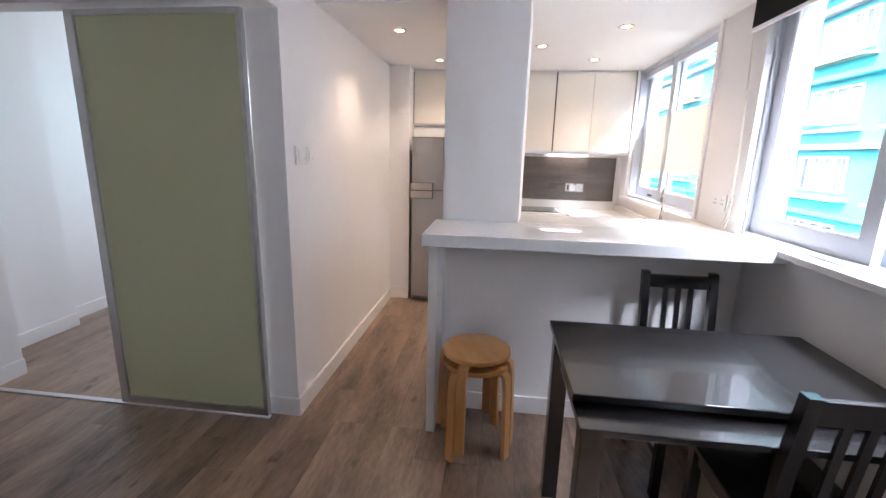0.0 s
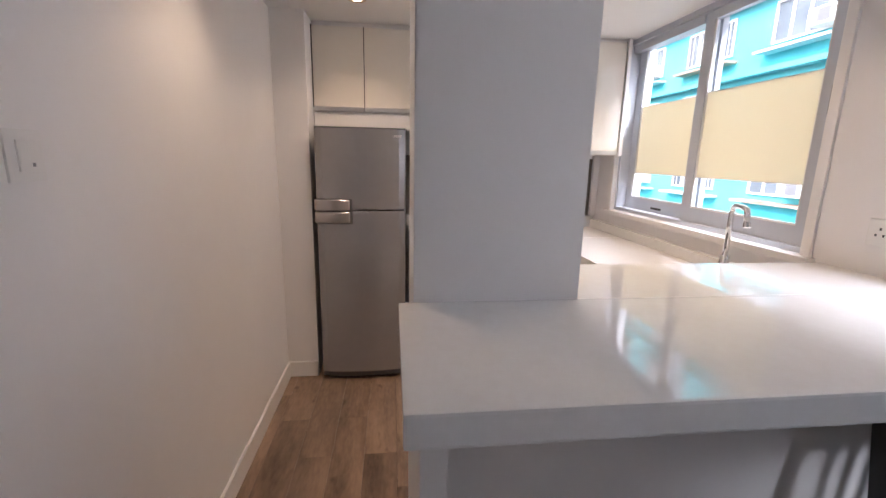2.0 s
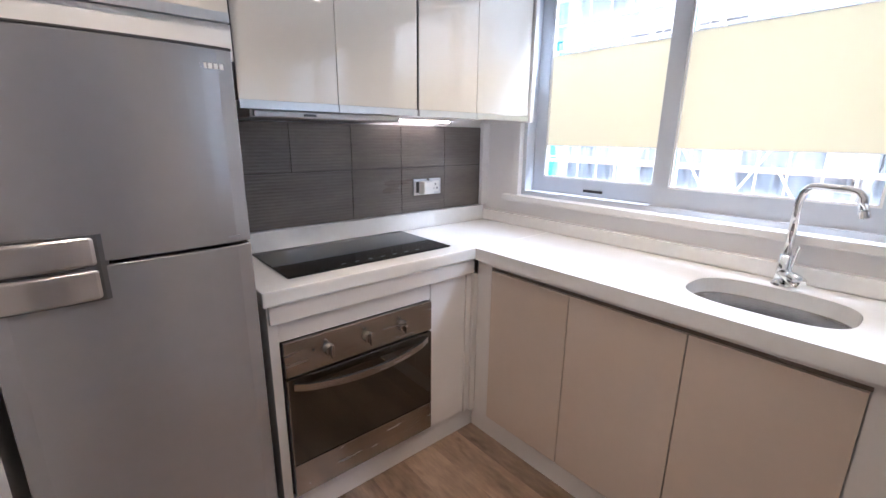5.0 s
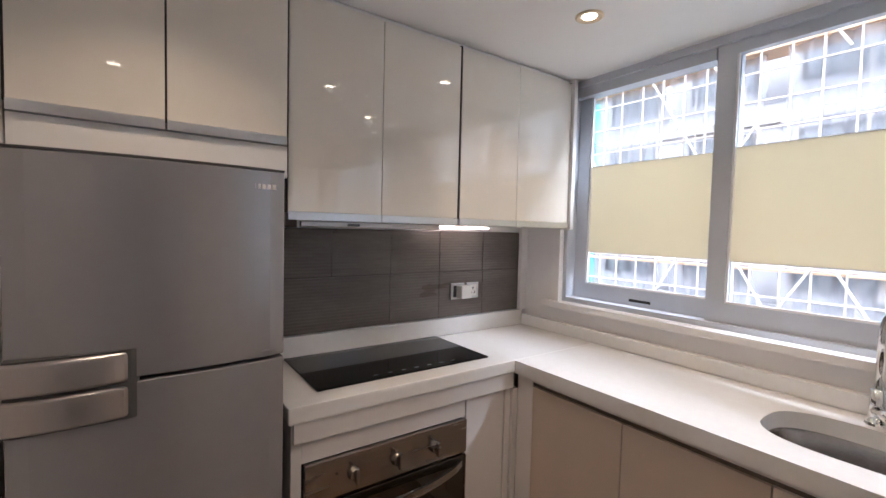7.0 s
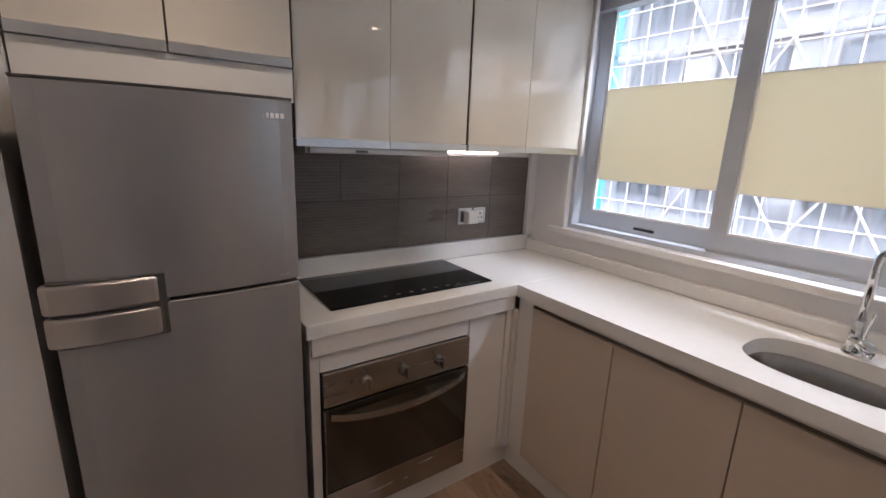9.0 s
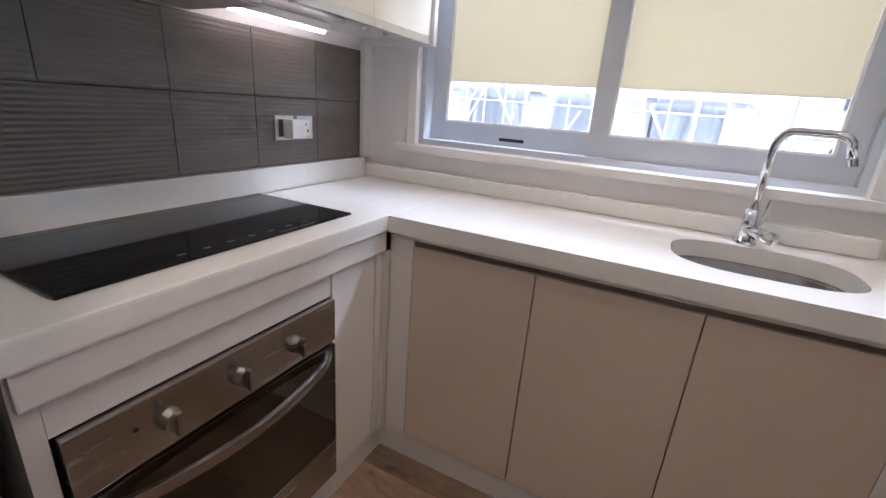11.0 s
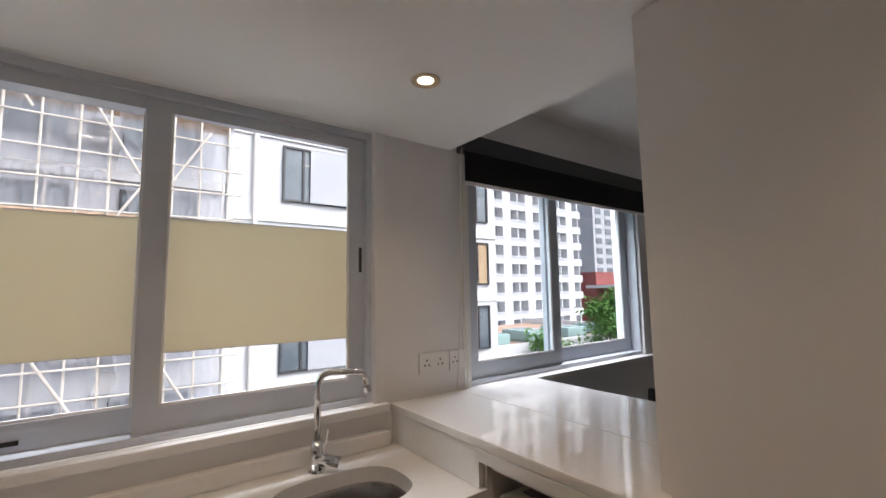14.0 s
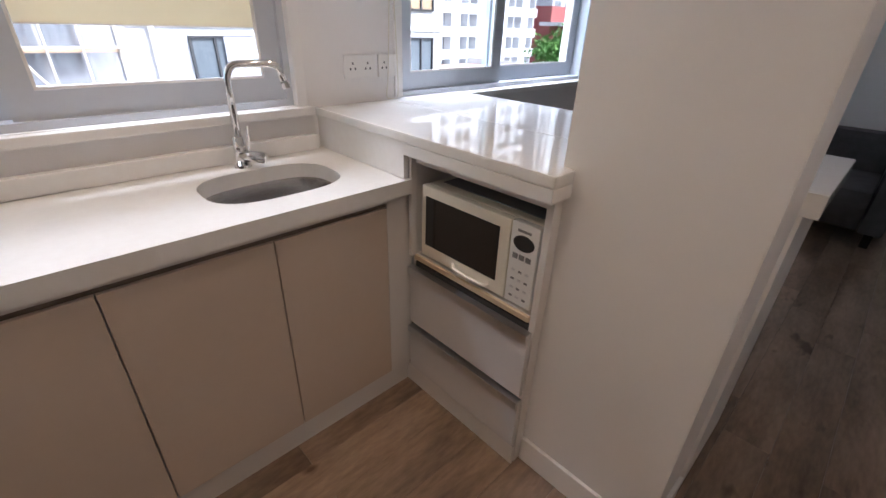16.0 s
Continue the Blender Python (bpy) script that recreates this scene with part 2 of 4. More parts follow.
WHITETOP = material("white_tabletop", (0.8, 0.79, 0.78), 0.3)
LENS = material("lit_downlight_lens", (1.0, 0.80, 0.55), 0.4, emit=5.0)
RING = material("satin_brass_ring", (0.62, 0.50, 0.34), 0.3, 0.8)
STRIPLIGHT = material("lit_strip", (1.0, 0.80, 0.68), 0.4, emit=2.0)
CORDM = material("cream_cord", (0.72, 0.68, 0.58), 0.6)
TEAL = material("turquoise_painted_render", (0.10, 0.56, 0.62), 0.75, color2=(0.14, 0.58, 0.64), scale=0.5, bump=0.1, bump_scale=6)
RENDERW = material("white_painted_render", (0.56, 0.57, 0.60), 0.8, color2=(0.74, 0.75, 0.77), scale=0.45, stretch=(1, 1, 0.35), bump=0.1, bump_scale=5)
GREYBLD = material("grey_concrete_render", (0.42, 0.43, 0.47), 0.85, color2=(0.55, 0.56, 0.60), scale=0.35)
PINKBLD = material("pink_tower_render", (0.60, 0.40, 0.37), 0.85, color2=(0.68, 0.48, 0.44), scale=0.3)
REDBLD = material("red_block_render", (0.24, 0.06, 0.06), 0.85, color2=(0.32, 0.10, 0.09), scale=0.5)
WINDARK = material("far_window_glass", (0.10, 0.125, 0.15), 0.12, color2=(0.24, 0.27, 0.30), scale=0.9)
WINFRAME = material("dark_window_frame", (0.05, 0.05, 0.055), 0.5)
CURTAIN = material("tan_curtain", (0.42, 0.29, 0.17), 0.9, color2=(0.55, 0.42, 0.28), scale=6, stretch=(1, 8, 1))
RECESS = material("pale_balcony_door", (0.34, 0.36, 0.39), 0.3, color2=(0.48, 0.50, 0.52), scale=0.8, random_amount=0.3)
BALGLASS = material("balcony_glass", (0.30, 0.45, 0.45), 0.15)
BAMBOO = material("bamboo_pole", (0.58, 0.52, 0.46), 0.6, color2=(0.72, 0.67, 0.62), scale=4)
NET = sheer_material("white_scaffold_net", (0.80, 0.83, 0.93), 0.70)
ORANGE = material("ochre_plank_boards", (0.62, 0.42, 0.28), 0.8, color2=(0.70, 0.52, 0.38), scale=2)
ASPHALT = material("asphalt", (0.05, 0.05, 0.052), 0.9, color2=(0.07, 0.07, 0.072), scale=2)
ROOFT = material("terracotta_roof", (0.42, 0.26, 0.19), 0.8, color2=(0.55, 0.40, 0.32), scale=1.5)
LEAF = material("green_leaf", (0.06, 0.17, 0.03), 0.6, color2=(0.14, 0.30, 0.06), scale=1.5, random_amount=0.2)
BARK = material("tree_bark", (0.10, 0.075, 0.055), 0.9, color2=(0.16, 0.12, 0.09), scale=8)
CLOTH = material("dark_laundry", (0.03, 0.03, 0.04), 0.9)


# ---------- mesh helpers ----------
def box(bm, x0, x1, y0, y1, z0, z1, bev=0.0):
    r = bmesh.ops.create_cube(bm, size=1.0, matrix=Matrix.Translation(((x0 + x1) / 2, (y0 + y1) / 2, (z0 + z1) / 2)) @ Matrix.Diagonal((x1 - x0, y1 - y0, z1 - z0, 1)))
    if bev > 0:
        edges = list({e for v in r["verts"] for e in v.link_edges})
        bmesh.ops.bevel(bm, geom=edges, offset=bev, segments=2, profile=0.7, affect="EDGES")
    return bm


def cyl(bm, a, b, r0, r1=None, seg=20):
    a, b = Vector(a), Vector(b)
    d = b - a
    m = Matrix.Translation((a + b) / 2) @ d.to_track_quat("Z", "Y").to_matrix().to_4x4()
    bmesh.ops.create_cone(bm, cap_ends=True, segments=seg, radius1=r0, radius2=r0 if r1 is None else r1, depth=d.length, matrix=m)
    return bm


def tube(bm, pts, r, seg=10):
    """A round bar along a line of places."""
    pts = [Vector(p) for p in pts]
    rings = []
    up = Vector((0.31, 0.17, 0.93))
    for i, p in enumerate(pts):
        d = (pts[min(i + 1, len(pts) - 1)] - pts[max(i - 1, 0)]).normalized()
        u = d.cross(up).normalized()
        w = d.cross(u).normalized()
        rings.append([bm.verts.new(p + r * (math.cos(2 * math.pi * k / seg) * u + math.sin(2 * math.pi * k / seg) * w)) for k in range(seg)])
    for a, b in zip(rings, rings[1:]):
        for k in range(seg):
            bm.faces.new((a[k], a[(k + 1) % seg], b[(k + 1) % seg], b[k]))
    bm.faces.new(rings[0])
    bm.faces.new(rings[-1])
    bmesh.ops.recalc_face_normals(bm, faces=bm.faces[:])
    return bm


def arc(points, steps=6, reach=0.3):
    """Rounds the inner corners of a line of places."""
    pts = [Vector(p) for p in points]
    out = [pts[0]]
    for i in range(1, len(pts) - 1):
        a = pts[i] + (pts[i - 1] - pts[i]) * reach
        c = pts[i] + (pts[i + 1] - pts[i]) * reach
        for s in range(steps + 1):
            f = s / steps
            out.append((1 - f) ** 2 * a + 2 * f * (1 - f) * pts[i] + f * f * c)
    return out + [pts[-1]]


def mesh_object(name, bm, mat, smooth=False):
    me = bpy.data.meshes.new(name)
    bm.to_mesh(me)
    bm.free()
    me.materials.append(mat)
    if smooth:
        for p in me.polygons:
            p.use_smooth = True
    return new(name, me)


def part(name, bm, mat, parent, label="", smooth=False):
    ob = mesh_object(name, bm, mat, smooth)
    ob.parent = parent
    if parent.type == "EMPTY":
        ob.matrix_parent_inverse = Matrix.Translation(-parent.location)
    if label:
        ob["label"] = label
    return ob


def thing(name, loc, label, category, group="", kind=""):
    ob = new(name)
    ob.location = loc
    ob.empty_display_size = 0.1
    return tagged(ob, label, category, group, kind)


def structure(name, bm, mat, label, category, smooth=False):
    return tagged(mesh_object(name, bm, mat, smooth), label, category, "", "structure")


def B(*boxes, bev=0.0):
    bm = bmesh.new()
    for b in boxes:
        box(bm, *b, bev=bev)
    return bm


def C(a, b, r0, r1=None, seg=20):
    return cyl(bmesh.new(), a, b, r0, r1, seg)


def T(pts, r, seg=10):
    return tube(bmesh.new(), pts, r, seg)


# ---------- the plan ----------
XE, XH, YN, YP = 1.465, -0.72, 5.69, 3.56      # window wall, hall wall, back wall, pillar front
ZK, ZL = 2.14, 2.46                            # kitchen and living ceilings

structure("floor", B((-3.6, 1.665, -0.62, 5.81, -0.14, -0.009)), SUBFLOOR, "grey-brown wood-look plank floor", "floor")
wins = [(0.15, 1.60, 1.035, 2.12), (1.95, 3.49, 1.035, 2.12), (3.985, 5.43, 1.045, 2.139)]
bm, y = bmesh.new(), -0.62
for y0, y1, z0, z1 in wins:
    box(bm, XE, 1.665, y, y0, 0, ZL)
    box(bm, XE, 1.665, y0, y1, 0, z0)
    box(bm, XE, 1.665, y0, y1, z1, ZL)
    y = y1
box(bm, XE, 1.665, y, 5.81, 0, ZL)
structure("wall_east", bm, WALL, "white painted wall with wide window openings", "wall")
structure("wall_north", B((-0.88, XE, YN, 5.81, 0, ZL)), WALL, "white painted wall behind the kitchen units", "wall")
structure("wall_hall", B((-0.88, XH, 3.18, YN, 0, ZL), bev=0.004), WALL, "white painted partition wall beside the passage", "wall")
structure("wall_stub", B((XH, -0.536, 5.16, YN, 0, ZK)), WALL, "short white wall beside the fridge", "wall")
structure("wall_south", B((-2.72, XE, -0.62, -0.5, 0, ZL)), WALL, "plain white living room wall", "wall")
structure("wall_west", B((-2.72, -2.6, -0.5, 3.08, 0, ZL)), WALL, "plain white living room wall", "wall")
structure("wall_bedroom", B((-3.6, -2.57, 3.08, 3.32, 0, ZL), (-3.6, -2.96, 3.32, 4.03, 0, ZL), (-3.6, -3.09, 4.03, 5.69, 0, ZL)), WALL, "stepped white bedroom wall", "wall")
# the opening is invented and out of view, letting light behind the door
structure("wall_bedroom_back", B((-3.09, -2.9, YN, 5.81, 0, ZL), (-1.2, -0.88, YN, 5.81, 0, ZL), (-2.9, -1.2, YN, 5.81, 0, 0.9), (-2.9, -1.2, YN, 5.81, 2.2, ZL)), WALL, "white bedroom wall with an added, unseen opening for light", "wall")
structure("door_header", B((-2.57, XH, 3.06, 3.179, 1.995, ZL)), WALL, "white beam above the sliding door", "beam")
_pillar = B((-0.018, 0.395, YP, 3.828, 0, ZK))
for v in _pillar.verts:
    if v.co.x > 0.3 and v.co.y > 3.7:
        v.co.x = 0.422          # the kitchen side is a little wider
bmesh.ops.bevel(_pillar, geom=_pillar.edges[:], offset=0.003, segments=2, affect="EDGES")
structure("pillar", _pillar, WALL, "white painted square pillar on the bar end", "pillar")
structure("ceiling_kitchen", B((XH, XE, 3.585, YN, ZK, ZL)), CEIL, "lowered white kitchen ceiling", "ceiling")
structure("ceiling_living", B((-3.6, 1.665, -0.62, 5.81, ZL, ZL + 0.12)), CEIL, "white living room ceiling", "ceiling")


def skirting(name, x0, x1, y0, y1, h=0.10):
    structure(name, B((x0, x1, y0, y1, 0, h), bev=0.003), TRIM, "white painted skirting board", "skirting")


skirting("baseboard", XH, XH + 0.013, 3.18, 5.147)
skirting("baseboard", XH, -0.536, 5.147, 5.16)
skirting("baseboard", -0.88, XH + 0.013, 3.167, 3.18)
skirting("baseboard", -0.03, -0.018, 3.58, 3.828)
skirting("baseboard", -0.03, 0.402, 3.828, 3.84)
skirting("baseboard", 0.02, XE, 3.388, 3.40)
skirting("baseboard", -2.96, -2.945, 3.32, 4.03)
skirting("baseboard", -2.57, -2.557, 3.08, 3.32)
skirting("baseboard", -3.09, -3.077, 4.03, 5.69)


# ---------- windows ----------
def sash(win, x, y0, y1, z0, z1, w=0.065, wb=0.075, wt=0.042):
    f = part("window_frame", B((x, x + 0.03, y0, y0 + w, z0, z1), (x, x + 0.03, y1 - w, y1, z0, z1), (x, x + 0.03, y0 + w, y1 - w, z0, z0 + wb),
                               (x, x + 0.03, y0 + w, y1 - w, z1 - wt, z1)), ALUW, win, "grey powder-coated sliding sash")
    part("bead", B((x + 0.004, x + 0.012, y0 + w, y0 + w + 0.008, z0 + wb, z1 - wt), (x + 0.004, x + 0.012, y1 - w - 0.008, y1 - w, z0 + wb, z1 - wt),
                   (x + 0.004, x + 0.012, y0 + w + 0.008, y1 - w - 0.008, z0 + wb, z0 + wb + 0.008)), TRIM, f)
    g = part("pane", B((x + 0.013, x + 0.018, y0 + w, y1 - w, z0 + wb, z1 - wt)), GLASS, win, "clear window glass")
    g.visible_shadow = False
    return f


def window(name, y0, y1, z0, z1, mid, near_first):
    """A two-leaf sliding window in a grey frame; near_first: the leaf with the smaller y runs on the inner track."""
    win = thing(name, (1.54, (y0 + y1) / 2, z0), "grey aluminium two-leaf sliding window, closed", "window", "", "structure")
    x = XE + 0.02
    part("outer_frame", B((x, x + 0.13, y0, y0 + 0.022, z0, z1), (x, x + 0.13, y1 - 0.022, y1, z0, z1), (x, x + 0.13, y0 + 0.022, y1 - 0.022, z0, z0 + 0.022),
                          (x, x + 0.13, y0 + 0.022, y1 - 0.022, z1 - 0.03, z1)), ALUW, win)
    xa, xb = (x + 0.022, x + 0.067) if near_first else (x + 0.067, x + 0.022)
    sash(win, xa, y0 + 0.022, mid + 0.035, z0 + 0.022, z1 - 0.03)
    sash(win, xb, mid - 0.03, y1 - 0.022, z0 + 0.022, z1 - 0.03)
    part("track_cover", B((x + 0.018, x + 0.058, (mid + 0.04) if near_first else y0 + 0.022, y1 - 0.022 if near_first else mid - 0.035, z1 - 0.075, z1 - 0.03)), ALUW, win)
    return win


w3 = window("window_3", *wins[0], 0.87, False)
w2 = window("window_2", *wins[1], 2.80, False)
w1 = window("window_1", *wins[2], 4.722, True)
part("lock_plate", B((1.5035, 1.5065, 4.02, 4.032, 1.56, 1.66)), DARKPLASTIC, w1, "dark slot of the sash lock")
part("finger_pull", B((1.548, 1.552, 5.0, 5.1, 1.085, 1.097)), GAP, w1, "dark finger pull")
for nm, ya, yb, x, lab in (("window_film", 4.081, 4.683, 1.5155, 0), ("window_film", 4.766, 5.334, 1.5605, 0)):
    wf = thing(nm, (x, (ya + yb) / 2, 1.30), "pale yellow translucent privacy panel on the window", "window film", "films on the kitchen window")
    part("sheet", B((x, x + 0.003, ya, yb, 1.303, 1.722)), FILM, wf)
    part("edge_strip", B((x - 0.0005, x + 0.003, ya, yb, 1.722, 1.7255)), TRIM, wf)
    part("edge_strip", B((x - 0.0005, x + 0.003, ya, yb, 1.2995, 1.303)), TRIM, wf)
structure("window_sill_1", B((1.432, XE + 0.02, 3.93, 5.52, 1.012, 1.043), bev=0.006), TRIM, "white stone sill under the kitchen window", "sill")
structure("window_sill_2", B((1.425, XE + 0.02, 1.85, 3.104, 1.005, 1.033), bev=0.006), TRIM, "white sill under the living room window", "sill")
structure("window_sill_3", B((1.425, XE + 0.02, 0.05, 1.70, 1.005, 1.033), bev=0.006), TRIM, "white sill under the living room window", "sill")
for nm, yy in (("trim", 3.945), ("trim", 5.43), ("trim", 3.49)):
    structure(nm, B((1.453, XE, yy, yy + 0.04, 1.044, 2.138), bev=0.003), TRIM, "white moulding beside the window", "trim")

# black roller blind over the living room window
bl = thing("roller_blind", (1.43, 2.75, 1.96), "black roller blind rolled up over the window", "blind")
part("cassette", B((1.40, XE - 0.001, 1.93, 3.55, 2.13, 2.215), bev=0.008), DARKPLASTIC, bl)
part("cloth", B((1.405, 1.408, 1.94, 3.545, 1.985, 2.13)), BLACKBLIND, bl, "black mesh cloth")
part("bottom_bar", B((1.40, 1.413, 1.94, 3.545, 1.968, 1.985), bev=0.003), TRIM, bl)
part("side_chain", T(arc([(1.415, 3.555, 2.14), (1.44, 3.56, 1.5), (1.445, 3.575, 1.12), (1.43, 3.60, 1.045), (1.425, 3.54, 1.042), (1.435, 3.53, 1.12), (1.44, 3.545, 1.5), (1.413, 3.557, 2.14)], 5, 0.3), 0.0022, 6), CORDM, bl, "thin cream cord")

# ---------- kitchen: worktops ----------
def worktop_with_hole(x0, x1, y0, y1, z0, z1, cx, cy, ax, ay, n=56):
    """A slab with a rounded hole for the sink."""
    bm = bmesh.new()

    def outer(a):
        c, s = math.cos(a), math.sin(a)
        k = min(((x1 if c > 0 else x0) - cx) / c if abs(c) > 1e-6 else 9, ((y1 if s > 0 else y0) - cy) / s if abs(s) > 1e-6 else 9)
        return cx + k * c, cy + k * s

    def hole(a):
        c, s = math.cos(a), math.sin(a)
        e = 2 / 2.9
        return cx + ax * math.copysign(abs(c) ** e, c), cy + ay * math.copysign(abs(s) ** e, s)

    corner = [math.atan2(py - cy, px - cx) for px in (x0, x1) for py in (y0, y1)]
    angles = sorted([-math.pi + 2 * math.pi * (k + 0.5) / n for k in range(n)] + corner)
    rows = [[bm.verts.new((*f(a), z)) for a in angles] for f, z in ((outer, z0), (outer, z1), (hole, z1), (hole, z0))]
    m = len(angles)
    for r, q in zip(rows, rows[1:] + rows[:1]):
        for k in range(m):
            bm.faces.new((r[k], r[(k + 1) % m], q[(k + 1) % m], q[k]))
    bmesh.ops.recalc_face_normals(bm, faces=bm.faces[:])
    return bm


def sink_bowl(cx, cy, ax, ay, z1, depth, n=40):
    bm = bmesh.new()
    rings = []
    for s, z in ((1.03, z1), (1.0, z1 - 0.01), (0.97, z1 - depth * 0.6), (0.9, z1 - depth * 0.9), (0.7, z1 - depth), (0.12, z1 - depth - 0.004)):
        e = 2 / 2.9
        rings.append([bm.verts.new((cx + s * ax * math.copysign(abs(math.cos(a)) ** e, math.cos(a)), cy + s * ay * math.copysign(abs(math.sin(a)) ** e, math.sin(a)), z))
                      for a in (2 * math.pi * (k + 0.5) / n for k in range(n))])
    for r, q in zip(rings, rings[1:]):
        for k in range(n):
            bm.faces.new((r[k], r[(k + 1) % n], q[(k + 1) % n], q[k]))
    bm.faces.new(rings[-1])
    bmesh.ops.recalc_face_normals(bm, faces=bm.faces[:])
    return bm


SX, SY, SA, SB = 1.175, 4.235, 0.145, 0.205
wt = thing("worktop", (1.2, 4.6, 0.835), "glossy white stone L-shaped worktop with a visible corner seam", "worktop")
part("hob_slab", B((0.045, XE - 0.001, 5.192, 5.66, 0.835, 0.885), bev=0.007), STONE, wt)
part("sink_slab", worktop_with_hole(0.92, XE - 0.001, 3.887, 5.1905, 0.835, 0.8845, SX, SY, SA, SB), STONE, wt)
part("upstand", B((0.03, 1.43, 5.66, 5.679, 0.8855, 0.966), bev=0.003), STONE, wt)
part("upstand", B((1.428, XE - 0.001, 3.93, 5.659, 0.8855, 0.942), bev=0.006), STONE, wt)
sk = thing("sink", (SX, SY, 0.66), "oval stainless steel undermount sink in the worktop", "sink")
part("bowl", sink_bowl(SX, SY, SA, SB, 0.834, 0.17), SINKSTEEL, sk, smooth=True)
part("drain", C((SX, SY, 0.659), (SX, SY, 0.666), 0.035), CHROME, sk)

tp = thing("tap", (1.374, 4.245, 0.885), "chrome swan-neck mixer tap beside the sink", "tap")
part("base", C((1.374, 4.245, 0.885), (1.374, 4.245, 0.892), 0.028, 0.026), CHROME, tp, smooth=False)
part("body", C((1.374, 4.245, 0.892), (1.374, 4.245, 0.985), 0.021, 0.020), CHROME, tp, smooth=True)
part("spout", T(arc([(1.374, 4.245, 0.98), (1.374, 4.245, 1.205), (1.318, 4.105, 1.205), (1.312, 4.09, 1.145)], 7, 0.28), 0.0115, 14), CHROME, tp, smooth=True)
part("aerator", C((1.3125, 4.091, 1.15), (1.311, 4.086, 1.132), 0.0135), CHROME, tp)
cart = part("cartridge", C((1.374, 4.245, 0.925), (1.315, 4.19, 0.918), 0.021, 0.019), CHROME, tp, smooth=True)
part("lever", C((1.352, 4.226, 0.935), (1.350, 4.217, 1.02), 0.005, 0.004, 10), CHROME, cart)

# ---------- kitchen: base units ----------
u = thing("base_cabinet", (1.2, 4.55, 0), "beige laminate base unit under the sink worktop", "cabinet")
part("carcass", B((0.962, XE - 0.002, 3.95, 5.19, 0.10, 0.60), (0.962, 0.985, 3.95, 5.19, 0.60, 0.8335)), CABWHITE, u)
part("plinth", B((0.957, 0.975, 3.868, 5.225, 0.0, 0.10)), CABWHITE, u, "grey plinth strip")
part("groove", B((0.950, 0.962, 3.96, 5.12, 0.802, 0.833)), GROOVE, u, "dark finger groove")
part("groove_rail", B((0.9405, 0.95, 3.96, 5.12, 0.818, 0.8345)), CABWHITE, u)
for a, b in ((3.975, 4.347), (4.3505, 4.738), (4.7415, 5.112)):
    part("door", B((0.941, 0.961, a, b, 0.105, 0.80), bev=0.002), BASEDOOR, u)
for a, b in ((3.868, 3.971), (5.116, 5.196)):
    part("end_post", B((0.945, 0.962, a, b, 0.10, 0.8335)), CABWHITE, u)

oc = thing("oven_cabinet", (0.45, 5.4, 0), "white laminate unit round the built-in oven", "cabinet")
part("side_panel", B((0.058, 0.088, 5.212, 5.689, 0, 0.8345)), CABWHITE, oc)
part("side_panel", B((0.692, 0.708, 5.23, 5.689, 0.10, 0.8345)), CABWHITE, oc)
part("top_rail", B((0.062, 0.925, 5.199, 5.221, 0.772, 0.8345), bev=0.004), CABWHITE, oc)
part("filler", B((0.089, 0.69, 5.213, 5.23, 0.706, 0.772)), CABWHITE, oc)
part("door", B((0.696, 0.885, 5.213, 5.23, 0.105, 0.770), bev=0.002), CABWHITE, oc)
part("corner_post", B((0.888, 0.915, 5.207, 5.23, 0.10, 0.770), bev=0.002), CABWHITE, oc)
part("corner_post", B((0.918, 0.944, 5.196, 5.23, 0.10, 0.770), bev=0.002), CABWHITE, oc)
part("plinth", B((0.088, 0.984, 5.225, 5.24, 0, 0.10)), CABWHITE, oc)

ov = thing("oven", (0.39, 5.21, 0.105), "stainless steel built-in oven with a dark glass door, closed", "oven")
part("body", B((0.10, 0.682, 5.215, 5.66, 0.11, 0.70)), FRIDGE_SIDE, ov)
part("control_panel", B((0.095, 0.687, 5.196, 5.2145, 0.582, 0.702), bev=0.003), STEEL, ov)
for kx in (0.245, 0.395, 0.545):
    k = part("knob", C((kx, 5.1955, 0.640), (kx, 5.178, 0.640), 0.021, 0.018), STEEL, ov, smooth=False)
    part("grip", B((kx - 0.005, kx + 0.005, 5.164, 5.178, 0.616, 0.664), bev=0.002), STEEL, k)
part("indicator", C((0.19, 5.1955, 0.655), (0.19, 5.194, 0.655), 0.004), DARKPLASTIC, ov)
part("door_glass", B((0.100, 0.682, 5.198, 5.2145, 0.248, 0.572), bev=0.002), OVENGLASS, ov, "dark brown reflective glass")
part("door_trim", B((0.095, 0.0995, 5.196, 5.2145, 0.248, 0.572)), STEEL, ov)
part("door_trim", B((0.6825, 0.687, 5.196, 5.2145, 0.248, 0.572)), STEEL, ov)
part("lower_panel", B((0.095, 0.687, 5.196, 5.2145, 0.122, 0.245), bev=0.003), STEEL, ov)
hp = [(0.115 + 0.55 * s / 14, 5.196 - 0.045 * math.sin(math.pi * s / 14) ** 0.6, 0.545 - 0.018 * math.sin(math.pi * s / 14)) for s in range(15)]
bmh = bmesh.new()
prev = None
for p in hp:
    cur = [bmh.verts.new((p[0], p[1] + dy, p[2] + dz)) for dy, dz in ((-0.006, -0.012), (0.006, -0.012), (0.006, 0.012), (-0.006, 0.012))]
    if prev:
        for k in range(4):
            bmh.faces.new((prev[k], prev[(k + 1) % 4], cur[(k + 1) % 4], cur[k]))
    else:
        bmh.faces.new(cur)
    prev = cur
bmh.faces.new(prev)
bmesh.ops.recalc_face_normals(bmh, faces=bmh.faces[:])
part("handle", bmh, STEEL, ov, "bowed steel handle")

